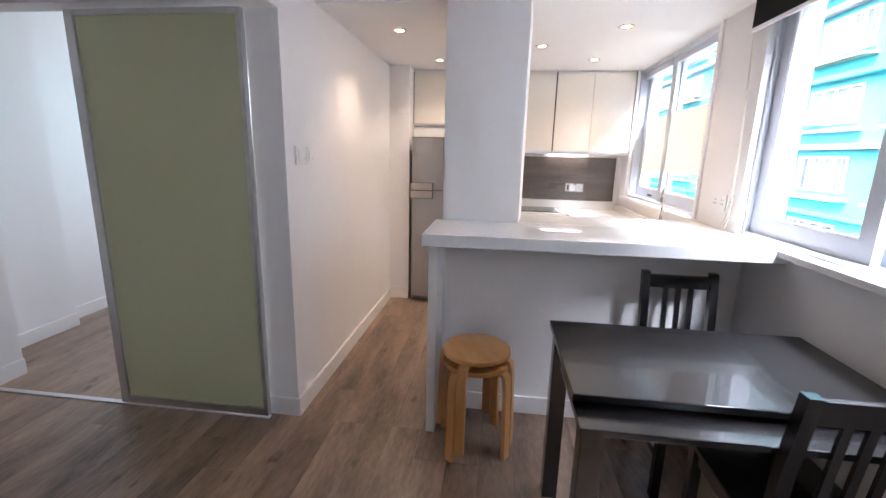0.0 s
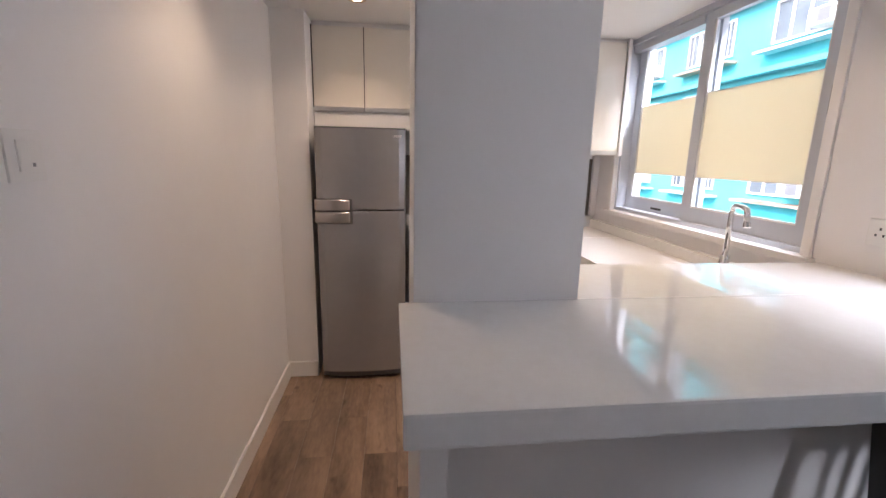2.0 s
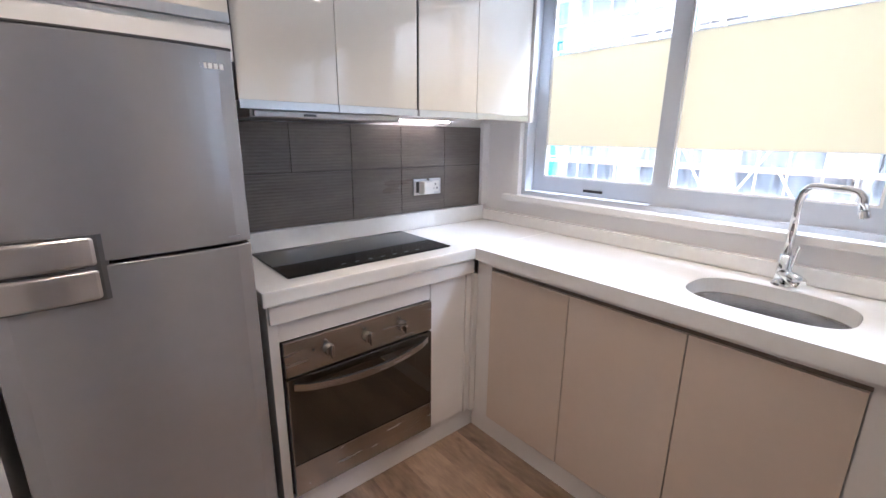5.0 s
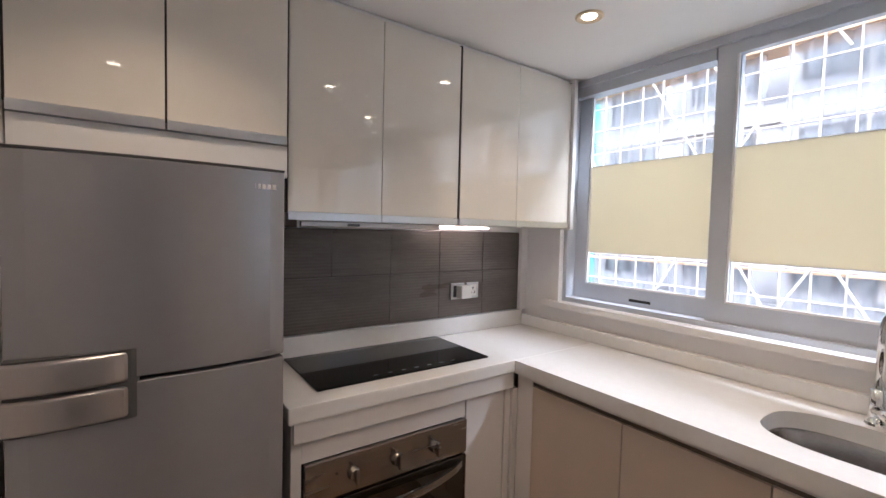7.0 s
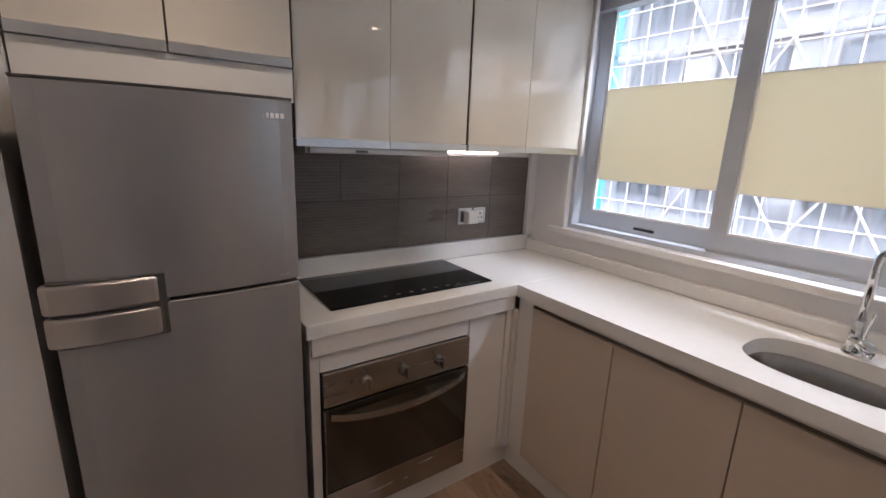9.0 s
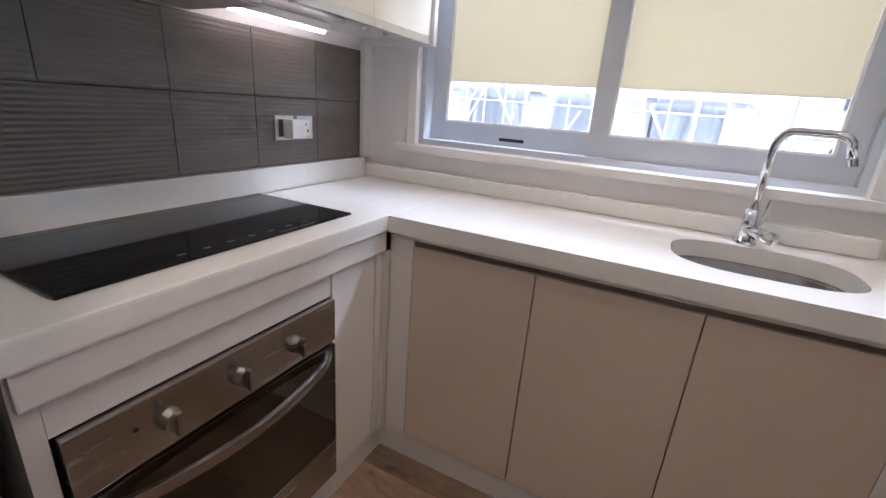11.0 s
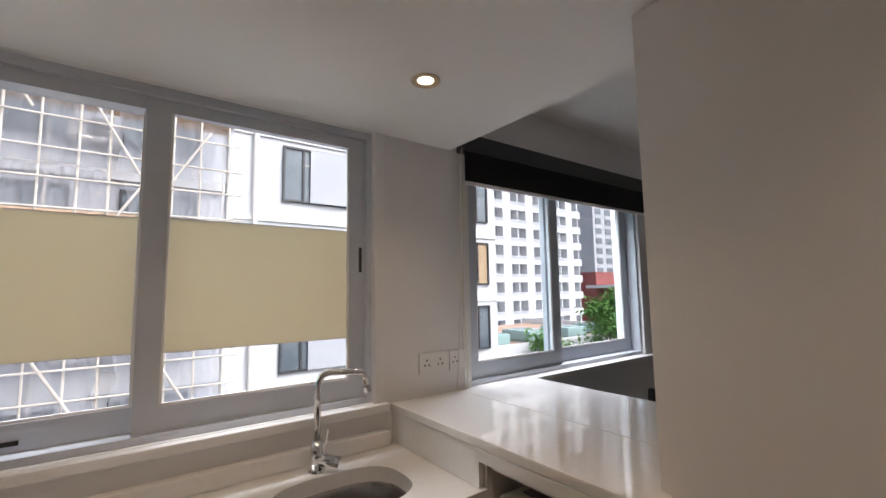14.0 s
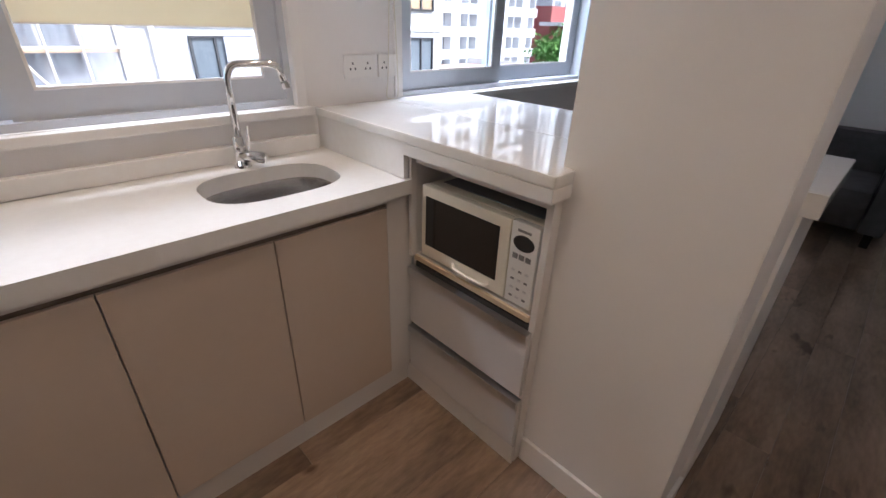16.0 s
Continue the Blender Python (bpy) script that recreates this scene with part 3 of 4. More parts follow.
hb = thing("induction_hob", (0.5, 5.46, 0.885), "black glass ceramic hob set in the worktop", "hob")
part("glass_plate", B((0.153, 0.850, 5.272, 5.648, 0.8856, 0.8915), bev=0.002), BLACKGLASS, hb)
part("back_strip", B((0.156, 0.847, 5.612, 5.645, 0.8916, 0.8919)), MARKINK, hb, "grey strip along the back")
for kx in range(7):
    part("control_mark", B((0.36 + kx * 0.055, 0.376 + kx * 0.055, 5.30, 5.308, 0.8916, 0.8919)), MARKINK, hb)

# drawers and microwave niche under the bar
dn = thing("drawer_unit", (0.66, 3.7, 0), "pale laminate drawer unit with an open microwave niche", "cabinet")
part("side_panel", B((0.922, 0.9365, 3.47, 3.866, 0.10, 1.004)), CABWHITE, dn)
part("side_panel", B((0.405, 0.425, 3.47, 3.866, 0, 0.964)), CABWHITE, dn)
part("back_panel", B((0.425, 0.922, 3.42, 3.44, 0.10, 1.0)), CABWHITE, dn)
part("niche_top", B((0.425, 0.922, 3.45, 3.866, 0.935, 0.964)), CABWHITE, dn)
part("shelf", B((0.425, 0.922, 3.45, 3.862, 0.585, 0.606)), CABWHITE, dn)
part("post", B((0.9225, 0.9363, 3.8665, 3.886, 0.60, 0.9655)), CABWHITE, dn)
part("shelf_edge", B((0.426, 0.921, 3.862, 3.874, 0.586, 0.604), bev=0.003), PALEWOOD, dn, "pale worn wooden shelf edge")
for z0, z1 in ((0.312, 0.55), (0.088, 0.286)):
    d = part("drawer", B((0.411, 0.936, 3.868, 3.884, z0, z1), bev=0.002), DRAWER, dn)
    # the shade above each drawer is a solid near-black strip behind the grip
    part("gap_shade_strip", B((0.426, 0.921, 3.858, 3.8675, z1 + 0.002, z1 + 0.026)), GAP, dn, "near-black strip painted as the shade above the drawer")
    part("drawer_box", B((0.45, 0.89, 3.5, 3.867, z0 + 0.02, z1 - 0.03)), CABWHITE, dn)
    part("handle", B((0.411, 0.936, 3.868, 3.894, z1 + 0.001, z1 + 0.007), (0.411, 0.936, 3.889, 3.894, z1 - 0.020, z1 + 0.001)), ALU, d, "aluminium edge grip")
part("plinth", B((0.405, 0.957, 3.873, 3.88, 0, 0.083)), CABWHITE, dn, "grey plinth strip")

mw = thing("microwave_oven", (0.66, 3.7, 0.606), "ivory microwave oven with a black door window, in the niche", "microwave")
part("body", B((0.432, 0.893, 3.50, 3.838, 0.617, 0.872), bev=0.01), IVORY, mw)
part("vent_top", B((0.47, 0.86, 3.53, 3.80, 0.872, 0.8745)), GREYINK, mw)
dr = part("door", B((0.527, 0.893, 3.838, 3.866, 0.617, 0.872), bev=0.008), IVORY, mw, "ivory door")
part("door_window", B((0.562, 0.872, 3.8661, 3.8675, 0.662, 0.838), bev=0.0005), SCREEN, dr, "black window")
part("handle", T(arc([(0.74, 3.866, 0.642), (0.725, 3.878, 0.63), (0.60, 3.878, 0.63), (0.585, 3.866, 0.642)], 4, 0.3), 0.006, 8), IVORY, dr)
pn = part("control_panel", B((0.434, 0.525, 3.838, 3.864, 0.617, 0.872), bev=0.006), PANELWHITE, mw, "white control panel")
bmd = bmesh.new()
bmesh.ops.create_cone(bmd, cap_ends=True, segments=28, radius1=1, radius2=1, depth=0.003, matrix=Matrix.Translation((0.479, 3.865, 0.815)) @ Matrix.Diagonal((0.034, 1, 0.023, 1)) @ Matrix.Rotation(radians(90), 4, "X"))
part("display", bmd, DARKPLASTIC, pn, "dark oval display")
part("brand_mark", B((0.459, 0.503, 3.8642, 3.8652, 0.846, 0.853)), GREYINK, pn)
for r in range(3):
    part("button", B((0.451 + r * 0.022, 0.467 + r * 0.022, 3.8642, 3.866, 0.764, 0.779)), GREYINK, pn)
for r in range(4):
    for c in range(3):
        part("button", B((0.452 + c * 0.023, 0.463 + c * 0.023, 3.8642, 3.8655, 0.639 + r * 0.028, 0.645 + r * 0.028)), ALU if (r + c) % 2 else GREYINK, pn)
for fx in (0.46, 0.87):
    for fy in (3.53, 3.80):
        part("foot", C((fx, fy, 0.606), (fx, fy, 0.618), 0.012), DARKPLASTIC, mw)

# bar counter
br = thing("bar_counter", (0.7, 3.5, 0), "glossy white stone breakfast bar on a white panel", "counter")
part("bar_top", B((-0.055, XE - 0.001, 3.098, YP - 0.001, 0.978, 1.035), (0.396, XE - 0.001, YP - 0.001, 3.913, 1.004, 1.0349), (0.386, 0.42, 3.8285, 3.9128, 1.0042, 1.0347), bev=0.006), STONE, br)
part("kitchen_edge", B((0.396, 0.9363, 3.79, 3.8282, 0.966, 1.0035), (0.387, 0.9363, 3.8284, 3.9125, 0.966, 1.0035), bev=0.003), STONE, br)
part("side_apron", B((0.9365, XE - 0.001, 3.89, 3.906, 0.886, 1.004)), STONE, br)
part("front_panel", B((0.016, XE - 0.001, 3.40, 3.418, 0, 0.978)), TRIM, br)
part("end_panel", B((-0.028, 0.015, 3.147, YP - 0.001, 0, 0.978), bev=0.003), TRIM, br)

# ---------- kitchen: wall units ----------
def wall_cabinet(x0, x1, split, yf, z0, z1, label):
    c = thing("wall_cabinet", ((x0 + x1) / 2, 5.5, z0), label, "cabinet", "wall cabinets")
    part("carcass", B((x0 + 0.002, x1 - 0.002, yf + 0.022, YN - 0.001, z0, z1)), CABWHITE, c)
    # shade of the door gaps, painted as near-black strips on the white carcass
    part("joint_shade", B((x0, x0 + 0.006, yf + 0.004, yf + 0.022, z0, z1)), GAP, c)
    part("joint_shade", B((x1 - 0.004, x1, yf + 0.004, yf + 0.022, z0, z1)), GAP, c)
    g = 0.0025 if z0 > 1.6 else 0.0012
    if z0 > 1.6:
        part("joint_shade", B((split - g, split + g, yf + 0.006, yf + 0.0215, z0, z1)), GAP, c)
    for a, b in ((x0 + 0.006, split - g), (split + g, x1 - 0.004)):
        d = part("door", B((a, b, yf, yf + 0.02, z0 + 0.004, z1 - 0.006), bev=0.0015), CREAM, c, "cream high-gloss door")
        part("handle", B((a, b, yf - 0.004, yf + 0.024, z0 - 0.022, z0 - 0.001), (a, b, yf - 0.004, yf + 0.002, z0 - 0.001, z0 + 0.003)), ALU, d, "aluminium grip rail")
    return c


wall_cabinet(-0.535, 0.078, -0.231, 5.335, 1.658, 2.116, "cream high-gloss two-door unit above the fridge")
wall_cabinet(0.084, 0.757, 0.415, 5.375, 1.437, 2.124, "cream high-gloss two-door wall unit above the hob")
wall_cabinet(0.758, 1.438, 1.082, 5.375, 1.437, 2.124, "cream high-gloss two-door wall unit beside the window")
structure("trim", B((-0.531, 0.079, 5.357, YN - 0.001, 2.1165, ZK), (0.0795, 1.438, 5.397, YN - 0.001, 2.1245, ZK)), CABWHITE, "recessed pale filler above the wall units", "trim")
structure("trim", B((1.4385, 1.462, 5.36, YN - 0.001, 1.41, ZK), bev=0.002), TRIM, "white end strip beside the wall units", "trim")
structure("trim", B((1.418, XE - 0.001, 5.66, YN - 0.001, 0.967, 1.41)), TRIM, "white corner strip beside the tiles", "trim")
structure("trim", B((-0.531, 0.078, 5.345, 5.365, 1.540, 1.634)), TRIM, "white filler board between fridge and cabinet", "trim")

hd = thing("cooker_hood", (0.42, 5.5, 1.385), "slim stainless steel cooker hood under the cabinet", "hood")
part("body", B((0.13, 0.70, 5.42, YN - 0.003, 1.392, 1.4345), bev=0.003), SATIN, hd)
part("front_lip", B((0.14, 0.69, 5.405, 5.42, 1.394, 1.412), bev=0.003), SATIN, hd)
part("switch", B((0.30, 0.345, 5.403, 5.405, 1.398, 1.406)), DARKPLASTIC, hd)
sl = thing("strip_light", (0.95, 5.6, 1.395), "lit warm strip light under the wall cabinet", "lamp")
part("housing", B((0.745, 1.13, 5.585, 5.625, 1.411, 1.4345), bev=0.003), TRIM, sl)
part("tube", C((0.755, 5.605, 1.406), (1.12, 5.605, 1.406), 0.005, seg=12), STRIPLIGHT, sl, "glowing tube")
for hx in (1.03, 1.16, 1.26):
    tagged(mesh_object("cabinet_spot", C((hx, 5.46, 1.418), (hx, 5.46, 1.4345), 0.014, seg=14), ALU), "small metal fitting under the wall cabinet", "fitting", "fittings under the cabinet")

# sockets and switches
def socket_plate(y0, y1, z0, z1, holes):
    s = thing("wall_socket", (XE, (y0 + y1) / 2, z0), "white plastic socket plate on the wall", "socket", "sockets by the window")
    part("plate", B((XE - 0.009, XE - 0.0005, y0, y1, z0, z1), bev=0.003), PLASTIC, s)
    zc = (z0 + z1) / 2
    for h in holes:
        for dy, dz in ((-0.011, -0.008), (0.011, -0.008), (0, 0.012)):
            part("pin_hole", B((XE - 0.0098, XE - 0.0088, h + dy - 0.003, h + dy + 0.003, zc + dz - 0.004, zc + dz + 0.004)), DARKPLASTIC, s)


socket_plate(3.629, 3.775, 1.128, 1.215, (3.667, 3.737))
socket_plate(3.528, 3.614, 1.128, 1.215, (3.585,))
for y0, y1 in ((3.271, 3.387), (3.392, 3.473)):
    s = thing("light_switch", (XH, (y0 + y1) / 2, 1.32), "white plastic rocker light switch on the wall", "switch", "switches in the passage")
    part("plate", B((XH + 0.0005, XH + 0.010, y0, y1, 1.318, 1.41), bev=0.003), PLASTIC, s)
    part("rocker", B((XH + 0.010, XH + 0.014, y0 + 0.02, y1 - 0.016, 1.336, 1.392), bev=0.002), PLASTIC, s)
    part("mark", B((XH + 0.0141, XH + 0.0146, y1 - 0.034, y1 - 0.028, 1.345, 1.352)), GREYINK, s)
for x0, x1, lab in ((0.953, 1.035, "steel socket plate with a white plug in it"), (1.05, 1.125, "steel framed socket plate on the tiles")):
    s = thing("wall_socket", ((x0 + x1) / 2, 5.68, 1.09), lab, "socket", "sockets on the tiles")
    part("plate", B((x0, x1, 5.672, 5.6795, 1.052, 1.132), bev=0.002), ALU, s)
    part("insert", B((x0 + 0.014, x1 - 0.014, 5.669, 5.672, 1.064, 1.120), bev=0.001), PLASTIC if x0 > 1 else FRIDGE_SIDE, s)
    for dx, dz in ((-0.011, -0.010), (0.011, -0.010), (0, 0.011)):
        part("pin_hole", B(((x0 + x1) / 2 + dx - 0.003, (x0 + x1) / 2 + dx + 0.003, 5.668, 5.669, 1.092 + dz - 0.005, 1.092 + dz + 0.005)), DARKPLASTIC, s)
    if x0 < 1:
        part("plug", B((x0 + 0.028, x1 + 0.006, 5.622, 5.668, 1.060, 1.122), bev=0.006), PLASTIC, s, "white plug adapter")

# fridge with bowed doors
def bowed(x0, x1, yf, depth, z0, z1, bow=0.022, n=14, bev=0.0):
    """A box with an outward curved front, its edges rounded by bev."""
    bm = bmesh.new()
    lower, upper = [], []
    prof = [(x0, yf + depth)] + [(x0 + (x1 - x0) * k / n, yf - bow * (1 - (2 * k / n - 1) ** 2) + (0.006 if k in (0, n) else 0)) for k in range(n + 1)] + [(x1, yf + depth)]
    for px, py in prof:
        lower.append(bm.verts.new((px, py, z0)))
        upper.append(bm.verts.new((px, py, z1)))
    m = len(prof)
    for k in range(m):
        bm.faces.new((lower[k], lower[(k + 1) % m], upper[(k + 1) % m], upper[k]))
    bm.faces.new(lower)
    bm.faces.new(upper)
    bmesh.ops.recalc_face_normals(bm, faces=bm.faces[:])
    if bev:
        sharp = [e for e in bm.edges if len(e.link_faces) == 2 and e.calc_face_angle() > 0.6]
        bmesh.ops.bevel(bm, geom=sharp, offset=bev, segments=3, profile=0.6, affect="EDGES")
    return bm


fr = thing("fridge", (-0.24, 5.35, 0), "silver two-door fridge freezer, doors closed", "fridge")
FX0, FX1, FY = -0.500, 0.009, 5.105
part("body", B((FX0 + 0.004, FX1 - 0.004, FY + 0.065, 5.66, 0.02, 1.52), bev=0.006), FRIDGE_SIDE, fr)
part("freezer_door", bowed(FX0, FX1, FY, 0.06, 1.071, 1.527, 0.022, 14, 0.004), FRIDGE, fr)
part("fridge_door", bowed(FX0, FX1, FY, 0.06, 0.052, 1.063, 0.022, 14, 0.004), FRIDGE, fr)
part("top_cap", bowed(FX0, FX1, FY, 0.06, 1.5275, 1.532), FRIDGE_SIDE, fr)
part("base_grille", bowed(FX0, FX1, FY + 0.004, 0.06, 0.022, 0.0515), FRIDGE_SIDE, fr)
# dark plate behind the handles, painting the shade of a recess
part("handle_shade_plate", bowed(FX0 + 0.003, -0.290, FY - 0.0245, 0.03, 0.988, 1.132, 0.002), FRIDGE_SIDE, fr, "dark grey plate painted as the shaded recess round the handles")
part("handle", bowed(FX0 - 0.010, -0.302, FY - 0.026, 0.03, 1.0655, 1.128, 0.012, 14, 0.008), SATIN, fr, "satin metal freezer handle")
part("handle", bowed(FX0 - 0.010, -0.302, FY - 0.026, 0.03, 0.992, 1.058, 0.012, 14, 0.008), SATIN, fr, "satin metal fridge handle")
for k in range(7):
    part("brand_mark", B((-0.095 + k * 0.012, -0.087 + k * 0.012, FY - 0.0125 + k * 0.0009, FY + 0.012, 1.482, 1.494)), TRIM, fr)
part("label_line", B((-0.07, -0.02, FY - 0.0085, FY + 0.01, 1.085, 1.089)), GREYINK, fr)
for fx in (-0.44, -0.03):
    part("foot", C((fx, 5.2, 0), (fx, 5.2, 0.02), 0.018), DARKPLASTIC, fr)

# downlights
for lx, ly in ((-0.384, 4.09), (-0.24, 4.955), (0.535, 4.51), (0.974, 4.058), (0.978, 4.948)):
    dl = thing("downlight", (lx, ly, ZK), "recessed lit ceiling downlight with a brass ring", "lamp", "kitchen downlights")
    bm = bmesh.new()
    prof = [(0.047, -0.0005), (0.047, -0.004), (0.042, -0.007), (0.030, -0.005), (0.024, -0.001)]
    rings = [[bm.verts.new((lx + r * math.cos(2 * math.pi * k / 28), ly + r * math.sin(2 * math.pi * k / 28), ZK + z)) for k in range(28)] for r, z in prof]
    for a, b in zip(rings, rings[1:]):
        for k in range(28):
            bm.faces.new((a[k], a[(k + 1) % 28], b[(k + 1) % 28], b[k]))
    bmesh.ops.recalc_face_normals(bm, faces=bm.faces[:])
    part("ring", bm, RING, dl)
    part("lens", C((lx, ly, ZK - 0.0005), (lx, ly, ZK - 0.002), 0.0245, seg=24), LENS, dl, "glowing warm lens")
    sp = new("spot", bpy.data.lights.new("spot", "SPOT"))
    sp.data.energy, sp.data.color, sp.data.spot_size, sp.data.spot_blend, sp.data.shadow_soft_size = SPOT_W, (1.0, 0.75, 0.50), radians(120), 0.8, 0.025
    sp.location = (lx, ly, ZK - 0.012)
    sp.parent = dl
    sp.matrix_parent_inverse = Matrix.Translation(-dl.location)

# ---------- living room ----------
sd = thing("sliding_door", (-1.33, 3.13, 0), "frosted glass sliding door in an aluminium frame, half open", "door")
DX0, DX1 = -1.715, -0.862
part("glass_panel", B((DX0 + 0.045, DX1 - 0.022, 3.128, 3.136, 0.055, 1.96)), FROST, sd, "pale green frosted glass")
part("stile", B((DX0, DX0 + 0.045, 3.116, 3.15, 0.015, 1.985), bev=0.004), ALU, sd)
part("stile", B((DX1 - 0.022, DX1, 3.116, 3.15, 0.015, 1.985), bev=0.004), ALU, sd)
part("rail", B((DX0 + 0.045, DX1 - 0.022, 3.118, 3.148, 0.015, 0.055)), ALU, sd)
part("rail", B((DX0 + 0.045, DX1 - 0.022, 3.118, 3.148, 1.96, 1.985)), ALU, sd)
structure("door_track", B((-2.556, -0.862, 3.118, 3.148, 0.0005, 0.006), bev=0.002), ALU, "aluminium floor track of the sliding door", "track")

tb = thing("dining_table", (0.96, 2.6, 0), "black-brown wooden dining table with a half pulled-out leaf", "table")
TX0, TX1, TY0, TY1 = 0.508, 1.425, 2.338, 2.885
part("tabletop", B((TX0, TX1, TY0, TY1, 0.728, 0.75), bev=0.003), BLACKWOOD, tb)
part("leaf", B((TX0 + 0.005, TX1 - 0.005, TY0 - 0.10, TY0 + 0.25, 0.692, 0.712), bev=0.003), BLACKWOOD, tb, "lower pull-out leaf")
part("apron", B((TX0 + 0.04, TX0 + 0.06, TY0 + 0.02, TY1 - 0.05, 0.62, 0.691), (TX0 + 0.03, TX0 + 0.05, TY0 + 0.26, TY1 - 0.05, 0.691, 0.727)), BLACKWOOD, tb)
part("apron", B((TX1 - 0.06, TX1 - 0.04, TY0 + 0.02, TY1 - 0.05, 0.62, 0.691), (TX1 - 0.05, TX1 - 0.03, TY0 + 0.26, TY1 - 0.05, 0.691, 0.727)), BLACKWOOD, tb)
part("apron", B((TX0 + 0.06, TX1 - 0.06, TY1 - 0.05, TY1 - 0.03, 0.64, 0.727)), BLACKWOOD, tb)
for lx in (TX0 + 0.012, TX1 - 0.072):
    part("leg", B((lx, lx + 0.06, TY1 - 0.09, TY1 - 0.03, 0, 0.727), bev=0.003), BLACKWOOD, tb)
    part("leg", B((lx, lx + 0.06, TY0 - 0.085, TY0 - 0.025, 0, 0.691), bev=0.003), BLACKWOOD, tb)


def chair(x, y, turn):
    """A slatted chair; its back stands at the local y = 0 and its seat reaches to y = -0.40."""
    c = thing("dining_chair", (0, 0, 0), "black-brown wooden dining chair with a slatted back", "chair", "chairs at the dining table")
    w = 0.165
    part("seat", B((-w - 0.01, w + 0.01, -0.41, -0.03, 0.43, 0.452), bev=0.008), BLACKWOOD, c)
    part("seat_frame", B((-w + 0.02, w - 0.02, -0.395, -0.375, 0.38, 0.429), (-w + 0.005, -w + 0.022, -0.375, -0.03, 0.38, 0.429), (w - 0.022, w - 0.005, -0.375, -0.03, 0.38, 0.429)), BLACKWOOD, c)
    for s in (-1, 1):
        bm = bmesh.new()
        prev = None
        for z, dy in ((0, 0.03), (0.2, 0.005), (0.44, -0.01), (0.65, 0.0), (0.875, 0.035)):
            cur = [bm.verts.new((s * (w - 0.015) + dx, dy + e, z)) for dx, e in ((-0.017, -0.017), (0.017, -0.017), (0.017, 0.017), (-0.017, 0.017))]
            if prev:
                for k in range(4):
                    bm.faces.new((prev[k], prev[(k + 1) % 4], cur[(k + 1) % 4], cur[k]))
            else:
                bm.faces.new(cur)
            prev = cur
        bm.faces.new(prev)
        bmesh.ops.recalc_face_normals(bm, faces=bm.faces[:])
        part("back_leg", bm, BLACKWOOD, c)
        part("front_leg", B((s * (w - 0.012) - 0.017, s * (w - 0.012) + 0.017, -0.40, -0.366, 0, 0.429), bev=0.002), BLACKWOOD, c)
        part("side_stretcher", B((s * (w - 0.013) - 0.008, s * (w - 0.013) + 0.008, -0.366, -0.01, 0.17, 0.20)), BLACKWOOD, c)
    part("top_rail", B((-w + 0.032, w - 0.032, 0.012, 0.034, 0.80, 0.862), bev=0.004), BLACKWOOD, c)
    part("lower_rail", B((-w + 0.032, w - 0.032, -0.012, 0.008, 0.535, 0.565), bev=0.003), BLACKWOOD, c)
    for k in range(3):
        sx = -0.056 + k * 0.056
        bm = bmesh.new()
        va = [bm.verts.new((sx + dx, e, z + 0)) for z, e0 in ((0.565, -0.002), (0.80, 0.024)) for dx, e in ((-0.011, e0 - 0.006), (0.011, e0 - 0.006), (0.011, e0 + 0.006), (-0.011, e0 + 0.006))]
        for k2 in range(4):
            bm.faces.new((va[k2], va[(k2 + 1) % 4], va[4 + (k2 + 1) % 4], va[4 + k2]))
        bmesh.ops.recalc_face_normals(bm, faces=bm.faces[:])
        part("slat", bm, BLACKWOOD, c)
    c.matrix_basis = pose(x, y, 0, 0, 0, turn)
    return c


ch = chair(1.14, 3.255, 0)
copy_thing(ch, pose(1.15, 2.235, 0, 0, 0, 180))


def stool(z, turn):
    """A round bent-plywood stacking stool."""
    s = thing("stacking_stool", (0, 0, 0), "honey-coloured round bentwood stacking stool", "stool", "stacked stools")
    part("seat", bevel_disc(0.158, 0.428, 0.452), BIRCH, s)
    for k in range(4):
        a = radians(45 + 90 * k)
        ca, sa = math.cos(a), math.sin(a)
        path = arc([(0.06, 0.418, 0), (0.172, 0.418, 0), (0.184, 0.0, 0)], 10, 0.17)
        path = [Vector((p.x, p.y)) for p in path]
        bm = bmesh.new()
        prev = None
        for i, p in enumerate(path):
            q = path[min(i + 1, len(path) - 1)] - path[max(i - 1, 0)]
            q.normalize()
            nrm = Vector((-q.y, q.x)) * 0.0095
            cur = []
            for side, w in ((1, -0.021), (1, 0.021), (-1, 0.021), (-1, -0.021)):
                r, zz = p.x + side * nrm.x, p.y + side * nrm.y
                cur.append(bm.verts.new((r * ca - w * sa, r * sa + w * ca, zz)))
            if prev:
                for j in range(4):
                    bm.faces.new((prev[j], prev[(j + 1) % 4], cur[(j + 1) % 4], cur[j]))
            else:
                bm.faces.new(cur)
            prev = cur
        bm.faces.new(prev)
        bmesh.ops.recalc_face_normals(bm, faces=bm.faces[:])
        part("leg", bm, BIRCHLEG, s)
    s.matrix_basis = pose(0.216, 3.11, z, 0, 0, turn)
    return s


def bevel_disc(r, z0, z1):
    bm = C((0, 0, z0), (0, 0, z1), r, seg=48)
    rim = [e for e in bm.edges if abs(e.verts[0].co.z - e.verts[1].co.z) < 1e-5]
    bmesh.ops.bevel(bm, geom=rim, offset=0.006, segments=2, profile=0.6, affect="EDGES")
    return bm


st = stool(0.0, 12)
copy_thing(st, pose(0.216, 3.11, 0.052, 0, 0, 27))

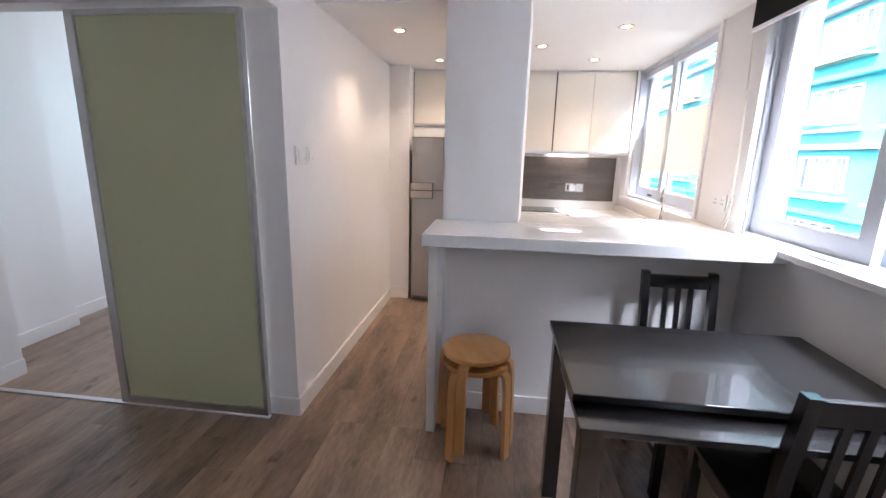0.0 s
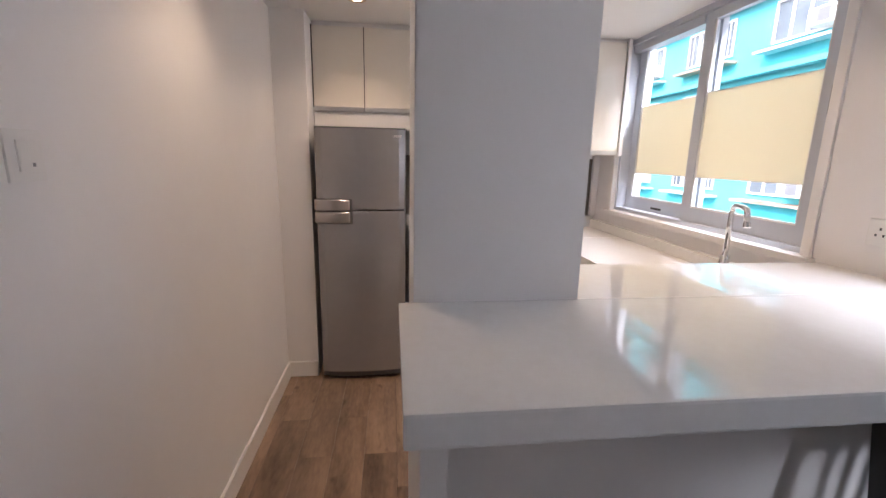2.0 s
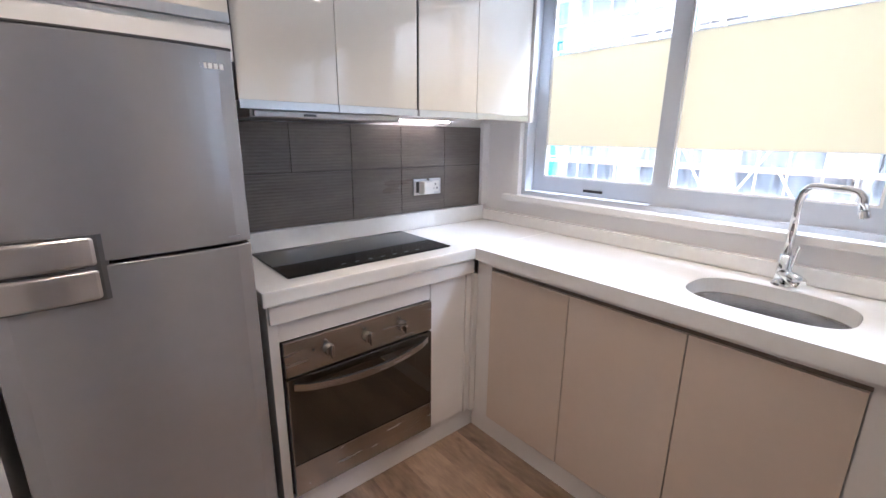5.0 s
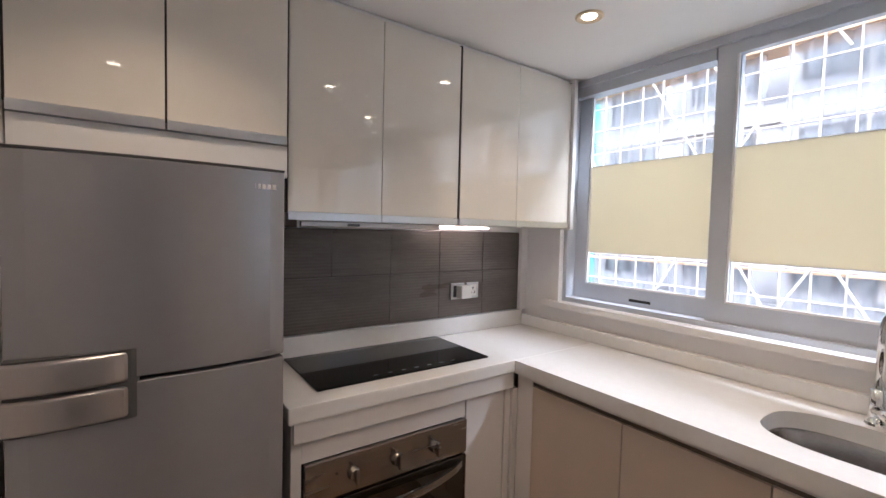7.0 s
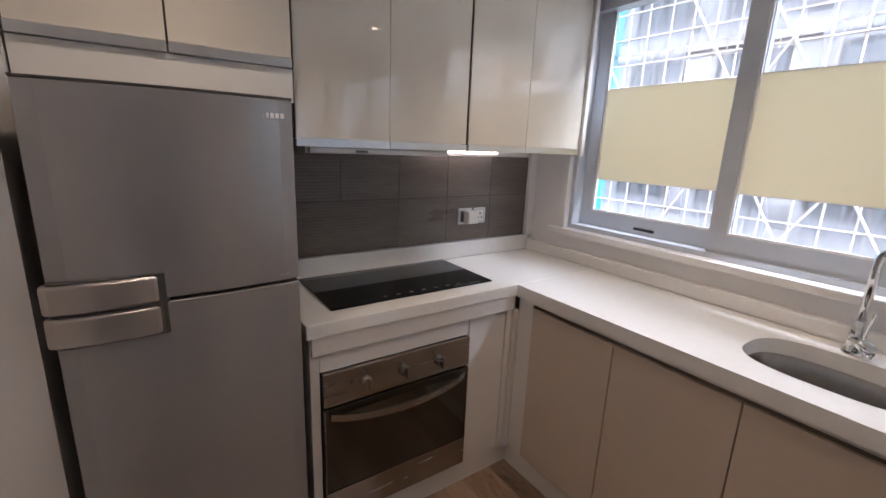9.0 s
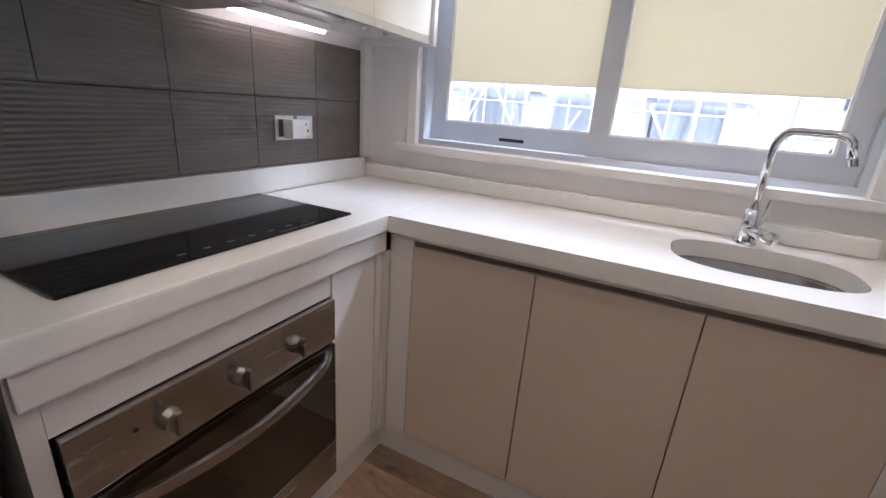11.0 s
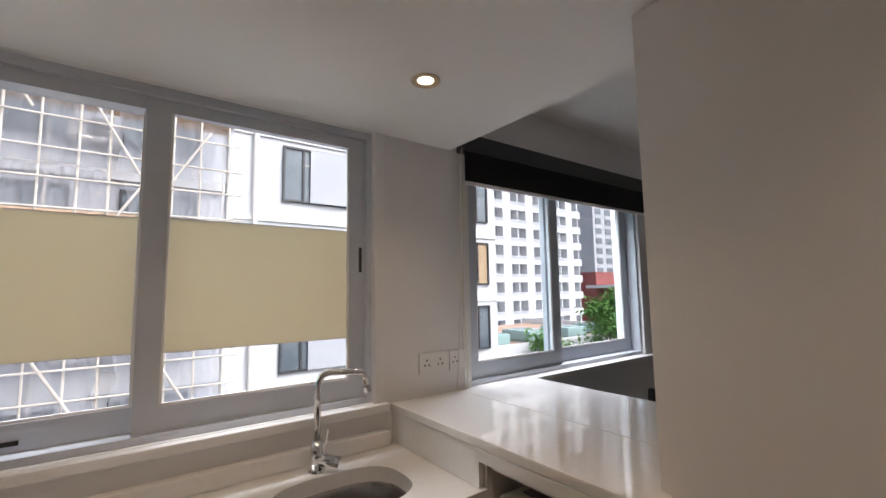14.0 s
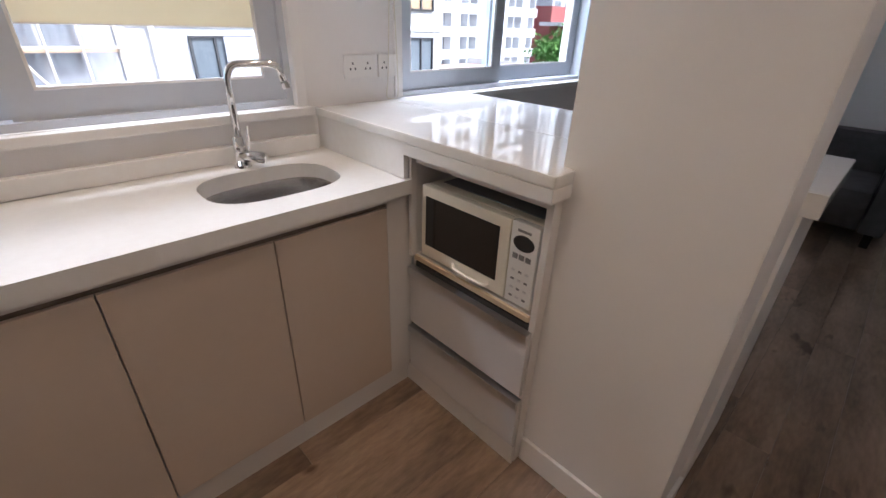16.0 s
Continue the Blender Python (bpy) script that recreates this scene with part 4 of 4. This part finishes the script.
so = thing("sofa", (0.49, 0.3, 0), "charcoal grey fabric sofa with a box seat cushion", "sofa")
SFX, SFY = 0.14, 0.10
part("base", B((SFX - 0.30, SFX + 1.05, SFY - 0.30, SFY + 0.56, 0.11, 0.27), bev=0.02), FABRIC, so)
for cx in (-0.295, 0.375):
    part("seat_cushion", B((SFX + cx, SFX + cx + 0.665, SFY - 0.12, SFY + 0.60, 0.271, 0.40), bev=0.035), FABRIC, so)
    part("back_cushion", B((SFX + cx + 0.01, SFX + cx + 0.655, SFY - 0.20, SFY - 0.06, 0.401, 0.70), bev=0.05), FABRIC, so)
part("backrest", B((SFX - 0.30, SFX + 1.05, SFY - 0.38, SFY - 0.205, 0.27, 0.68), bev=0.04), FABRIC, so)
for ax in (-0.44, 1.055):
    part("arm", B((SFX + ax, SFX + ax + 0.135, SFY - 0.36, SFY + 0.58, 0.10, 0.54), bev=0.03), FABRIC, so)
for fx in (-0.40, 1.10):
    for fy in (-0.30, 0.50):
        part("foot", B((SFX + fx, SFX + fx + 0.05, SFY + fy, SFY + fy + 0.05, 0, 0.105)), BLACKWOOD, so)
ct = thing("coffee_table", (0.6, 0.93, 0), "low white coffee table with a pale wood edge", "table")
part("tabletop", B((0.19, 1.0, 0.74, 1.13, 0.265, 0.295), bev=0.003), WHITETOP, ct)
part("edge_band", B((0.185, 1.005, 1.13, 1.137, 0.22, 0.293)), PALEWOOD, ct, "pale wooden edge")
for fx in (0.20, 0.93):
    for fy in (0.76, 1.08):
        part("leg", B((fx, fx + 0.04, fy, fy + 0.04, 0, 0.265)), PALEWOOD, ct)

# ---------- outside ----------
structure("ground", B((1.8, 400, -300, 300, -10.2, -10.0)), ASPHALT, "grey street and ground far below the windows", "ground")
ST = 2.45


def far_window(parent, x, y0, y1, z0, z1, frame=None, pane=None, mull=2, bars=0):
    """A window set in a facade that faces the flat: frame bars, pane, sill."""
    w = part("window", B((x - 0.03, x + 0.02, y0, y1, z0, z1)), pane or WINDARK, parent, "framed window")
    bm = bmesh.new()
    t = 0.06
    box(bm, x - 0.09, x - 0.03, y0, y1, z0, z0 + t)
    box(bm, x - 0.09, x - 0.03, y0, y1, z1 - t, z1)
    for k in range(mull + 1):
        yc = y0 + (y1 - y0 - t) * k / mull
        box(bm, x - 0.09, x - 0.03, yc, yc + t, z0 + t, z1 - t)
    for k in range(bars):
        yc = y0 + (y1 - y0) * (k + 0.5) / bars
        box(bm, x - 0.16, x - 0.14, yc, yc + 0.025, z0, z1)
    part("frame", bm, frame or WINFRAME, w)


def ac_unit(x, y, z):
    a = thing("air_conditioner", (x, y, z), "white window air conditioner on the facade", "air conditioner", "air conditioners")
    part("case", B((x - 0.55, x, y, y + 0.75, z, z + 0.48), bev=0.03), TRIM, a)
    part("grille", B((x - 0.56, x - 0.55, y + 0.06, y + 0.44, z + 0.06, z + 0.42)), GREYINK, a)


XF = 12.5
tq = thing("apartment_building", (16, 22, -10), "turquoise painted apartment building with barred windows", "building")
part("wall", B((XF, 22, 13.0, 70, -10, 14)), TEAL, tq)
for k in range(-4, 6):
    z = 0.35 + k * ST
    part("ledge", B((XF - 0.35, XF, 13.0, 70, z + 1.55, z + 1.72)), TEAL if k % 2 else RENDERW, tq)
    for j in range(9):
        y0 = 14.0 + j * 4.2
        far_window(tq, XF, y0, y0 + 2.5, z, z + 1.3, TRIM, WINDARK, 4, 9 if (j + k) % 2 else 0)
        part("canopy", B((XF - 0.5, XF, y0 - 0.25, y0 + 2.75, z - 0.28, z - 0.2)), ROOFT if (j + k) % 3 == 0 else RENDERW, tq)
for k in (-1, 0, 1, 2):
    for j in range(5):
        if (j + k) % 2 == 0:
            ac_unit(XF, 14.1 + j * 4.2 + (k % 2) * 1.6, 0.40 + k * ST)
for k, j in ((-1, 0), (0, 1)):
    lp = thing("laundry_rack", (XF, 17 + j * 4.2, -0.9 + k * ST), "dark clothes drying on a wall rack", "laundry", "laundry racks")
    part("rack", B((XF - 0.9, XF, 16.8 + j * 4.2, 16.84 + j * 4.2, -0.9, -0.86), (XF - 0.9, XF, 18.4 + j * 4.2, 18.44 + j * 4.2, -0.9, -0.86), (XF - 0.9, XF - 0.86, 16.84 + j * 4.2, 18.4 + j * 4.2, -0.9, -0.86)), ALU, lp)
    part("shirt", B((XF - 0.89, XF - 0.83, 17.0 + j * 4.2, 17.5 + j * 4.2, -1.75, -0.9), (XF - 0.89, XF - 0.83, 17.6 + j * 4.2, 17.9 + j * 4.2, -1.9, -0.9), bev=0.02), CLOTH, lp)

sb = thing("apartment_building", (16, 8, -10), "pale grey apartment building behind bamboo scaffolding", "building")
part("wall", B((XF, 22, 2.75, 12.98, -10, 14)), GREYBLD, sb)
for k in range(-3, 5):
    z = 0.2 + k * ST
    part("spandrel", B((XF - 0.15, XF, 2.76, 12.97, z + 1.55, z + 2.0)), RENDERW, sb)
    for j in range(4):
        y0 = 3.4 + j * 2.5
        far_window(sb, XF, y0, y0 + 1.6, z, z + 1.35, WINFRAME, WINDARK, 2)
    if k in (-1, 0, 1, 2):
        ac_unit(XF, 5.2 + (k % 2) * 2.5, z - 0.1)

sc = thing("scaffolding", (XF - 1.2, 8, -10), "bamboo scaffolding hung with translucent white netting", "scaffolding")
XS = XF - 1.3
for k in range(19):
    y = 2.9 + k * 0.56
    dx = random.uniform(-0.03, 0.03)
    part("upright", C((XS + dx, y, -10), (XS + random.uniform(-0.03, 0.03), y + random.uniform(-0.08, 0.08), 13), 0.024, seg=6), BAMBOO, sc)
    if k % 2 == 0:
        part("upright", C((XS + 0.8, y, -10), (XS + 0.8, y + random.uniform(-0.08, 0.08), 13), 0.022, seg=6), BAMBOO, sc)
for k in range(31):
    z = -7.5 + k * 0.63 + random.uniform(-0.07, 0.07)
    part("ledger", C((XS - 0.07, 2.6, z), (XS - 0.07, 13.1, z + random.uniform(-0.1, 0.1)), 0.022, seg=6), BAMBOO, sc)
    if k % 4 == 1:
        part("walkway", B((XS + 0.05, XS + 0.75, 2.8, 12.9, z - 0.08, z - 0.03)), ORANGE, sc)
for y0, z0 in ((3.2, -1.6), (5.9, 1.6), (8.3, -1.8), (8.6, 2.4), (10.7, -1.2), (4.0, 3.0), (6.4, 5.2), (4.6, -2.4), (7.2, -0.9), (9.7, 0.9), (11.6, 2.6), (5.1, 2.2), (7.6, 3.3)):
    s = 1 if (y0 * 10) % 2 < 1 else -1
    part("brace", C((XS - 0.12, y0, z0), (XS - 0.12, y0 + 1.8 * s, z0 + 3.1), 0.028, seg=6), BAMBOO, sc)


def net_sheet(y0, y1, z0, z1, x):
    bm = bmesh.new()
    nx, nz = 26, 7
    ph = random.uniform(0, 6)
    g = [[bm.verts.new((x + 0.10 * math.sin(i * 1.25 + ph + 0.5 * math.sin(j)) * (0.35 + 0.65 * j / nz) + 0.05 * math.sin(i * 3.1), y0 + (y1 - y0) * i / nx + 0.06 * math.sin(j * 1.9 + i), z0 + (z1 - z0) * j / nz))
          for j in range(nz + 1)] for i in range(nx + 1)]
    for i in range(nx):
        for j in range(nz):
            bm.faces.new((g[i][j], g[i + 1][j], g[i + 1][j + 1], g[i][j + 1]))
    return bm


for z0 in (-6, -3.4, -0.9, 1.6, 4.2, 6.8):
    for y0 in (2.7, 5.2, 7.9, 10.3):
        n = part("net", net_sheet(y0, y0 + random.uniform(2.0, 2.55), z0, z0 + random.uniform(2.2, 2.7), XS + 0.25 + random.uniform(-0.1, 0.15)), NET, sc, "translucent white netting", smooth=True)

wb = thing("apartment_building", (15, -2, -10), "white rendered apartment building with dark framed windows", "building")
part("wall", B((XF, 20, -7.2, 2.7, -10, 14)), RENDERW, wb)
part("drainpipe", C((XF - 0.12, 2.0, -10), (XF - 0.12, 2.0, 14), 0.07, seg=10), TRIM, wb)
for k in range(-3, 5):
    z = -0.75 + k * ST
    part("band", B((XF - 0.06, XF, -7.2, 2.7, z - 0.62, z - 0.5)), TRIM, wb)
    for y0, n, pn_ in ((-1.1, 4, None), (-6.75, 2, CURTAIN if k % 2 else None), (-4.2, 2, CURTAIN if k == 0 else None)):
        y1 = y0 + (2.35 if n == 4 else 1.15)
        far_window(wb, XF, y0, y1, z, z + 1.65, WINFRAME, pn_, n)
        if n == 4:
            part("shutter", B((XF - 0.12, XF - 0.09, y0 + 0.02, y0 + 1.55, z + 0.02, z + 1.63)), CURTAIN if k < 0 else GREYBLD, wb, "closed roller shutter")

# balcony block across the crossing
bb = thing("apartment_building", (44, -44, -10), "white apartment block with rows of recessed balconies", "building")
XB = 40.0
part("wall", B((XB + 1.3, XB + 12, -51.5, -30.5, -10, 24)), GREYBLD, bb)
for k in range(-3, 10):
    z = -2.4 + k * ST
    part("spandrel", B((XB - 0.02, XB + 1.3, -51.5, -30.5, z, z + 1.05)), RENDERW, bb)
for j in range(5):
    y = -31.2 - j * 4.4
    part("pier", B((XB, XB + 1.3, y - 0.75, y + 0.75, -10, 24)), RENDERW, bb)
    part("divider", B((XB + 0.1, XB + 1.3, y - 2.3, y - 2.1, -10, 24)), RENDERW, bb)
for k in range(-2, 9):
    for j in range(4):
        y = -31.2 - j * 4.4
        z = -2.4 + k * ST + 1.05
        for q in (0.65, 2.4):
            part("balcony_door", B((XB + 1.2, XB + 1.29, y - q - 1.3, y - q, z - 0.9, z + 1.25)), RECESS, bb)
        part("rail", B((XB - 0.08, XB - 0.03, y - 3.8, y - 0.6, z - 0.35, z + 0.05)), GREYBLD, bb)

gt = thing("tower_block", (75, -105, -10), "tall grey tower block with window strips", "building")
part("wall", B((75, 95, -128, -107, -10, 90)), GREYBLD, gt)
for k in range(28):
    for j in range(4):
        part("window", B((74.8, 75, -126 + j * 5, -123.2 + j * 5, -6 + k * 3, -4.3 + k * 3)), WINDARK, gt)
pt = thing("tower_block", (80, -145, -10), "tall pink tower block with window strips", "building")
part("wall", B((80, 100, -146, -121, -10, 100)), PINKBLD, pt)
for k in range(26):
    for j in range(5):
        part("window", B((79.8, 80, -145 + j * 4.8, -142.2 + j * 4.8, -6 + k * 3, -4.2 + k * 3)), RENDERW if j % 2 else WINDARK, pt)
rb = thing("shop_building", (44, -68, -10), "dark red low building", "building")
part("wall", B((44, 56, -68, -61, -10, 4.4)), REDBLD, rb)
part("canopy", B((38, 44, -71, -58, 1.6, 2.1)), RENDERW, rb)
pd = thing("podium_building", (26, -20, -10), "low white podium with a terracotta flat roof", "building")
part("wall", B((19, 36, -34, -12, -10, -2.6)), RENDERW, pd)
part("roof", B((19.4, 35.6, -33.6, -12.4, -2.6, -2.45)), ROOFT, pd)
part("parapet", B((19, 19.35, -34, -12, -2.6, -1.9), (19.35, 36, -34, -33.65, -2.6, -1.9)), RENDERW, pd)
for j in range(4):
    part("skylight", B((22, 25, -31 + j * 4.5, -28.5 + j * 4.5, -2.45, -1.6), bev=0.2), BALGLASS, pd, "sloped glass rooflight")


def leaf_crown(c, r, n, rng):
    """Many small leaf blades round several clump centres."""
    bm = bmesh.new()
    centres = [Vector(c) + Vector((rng.gauss(0, 0.5), rng.gauss(0, 0.5), rng.gauss(0, 0.45))) * r for _ in range(16)]
    for _ in range(n):
        p = rng.choice(centres) + Vector((rng.gauss(0, 1), rng.gauss(0, 1), rng.gauss(0, 0.8))) * r * 0.22
        s = rng.uniform(0.10, 0.22)
        m = Euler((rng.uniform(-1, 1), rng.uniform(-1, 1), rng.uniform(0, 6.28))).to_matrix()
        v = [bm.verts.new(p + m @ Vector(q)) for q in ((-s, 0, 0), (0, -s * 0.45, 0.02), (s, 0, -0.03), (0, s * 0.45, 0.02))]
        bm.faces.new(v)
    return bm


def tree(x, y, z0, h, r, seed):
    rng = random.Random(seed)
    t = thing("tree", (x, y, z0), "leafy green street tree", "tree", "street trees")
    part("trunk", C((x, y, z0), (x + 0.3, y, z0 + h * 0.75), 0.28, 0.12, 10), BARK, t)
    for k in range(5):
        a = k * 1.3
        part("limb", C((x + 0.2, y, z0 + h * (0.45 + 0.06 * k)), (x + r * 0.7 * math.cos(a), y + r * 0.7 * math.sin(a), z0 + h * (0.75 + 0.05 * k)), 0.1, 0.03, 8), BARK, t)
    part("crown", leaf_crown((x, y, z0 + h * 0.82), r, 3800, rng), LEAF, t)


tree(13.4, -17.6, -10, 12.5, 1.7, 3)
tree(16.5, -24.0, -10, 11.0, 2.4, 5)
tree(17.2, -17.5, -10, 8.6, 2.0, 7)

# ---------- tiles and planks ----------
rows_t = (((0.032, 0.348, 0.620, 0.885, 1.156, 1.416), 1.192, 1.386), ((0.032, 0.618, 0.885, 1.158, 1.416), 0.968, 1.188))
sp_wall = structure("splashback", B((0.03, 1.4175, 5.685, 5.6895, 0.967, 1.388)), GROUT, "dark grey ribbed stone tiles behind the hob", "splashback")
for xs, z0, z1 in rows_t:
    for a, b in zip(xs, xs[1:]):
        part("tile", B((a + 0.001, b - 0.001, 5.68, 5.6848, z0, z1), bev=0.001), TILE, sp_wall)

floor_ob = bpy.data.objects["floor"]
rng = random.Random(11)
PW, PL = 0.152, 1.22
plank_mesh = {}


def plank(x0, x1, y0, y1):
    key = (round(x1 - x0, 3), round(y1 - y0, 3))
    if key not in plank_mesh:
        me = bpy.data.meshes.new("plank")
        bm = B((0, key[0] - 0.0012, 0, key[1] - 0.0012, -0.008, 0))
        bm.to_mesh(me)
        bm.free()
        me.materials.append(PLANK)
        plank_mesh[key] = me
    ob = new("plank", plank_mesh[key])
    ob.location = (x0, y0, 0)
    ob.parent = floor_ob


x = -3.09
while x < XE - 0.01:
    x1 = min(x + PW, XE)
    y = -0.5
    first = rng.choice((0.3, 0.55, 0.8, 1.0, PL))
    while y < YN - 0.01:
        y1 = min(y + first, YN)
        plank(x, x1, y, y1)
        y, first = y1, PL
    x = x1
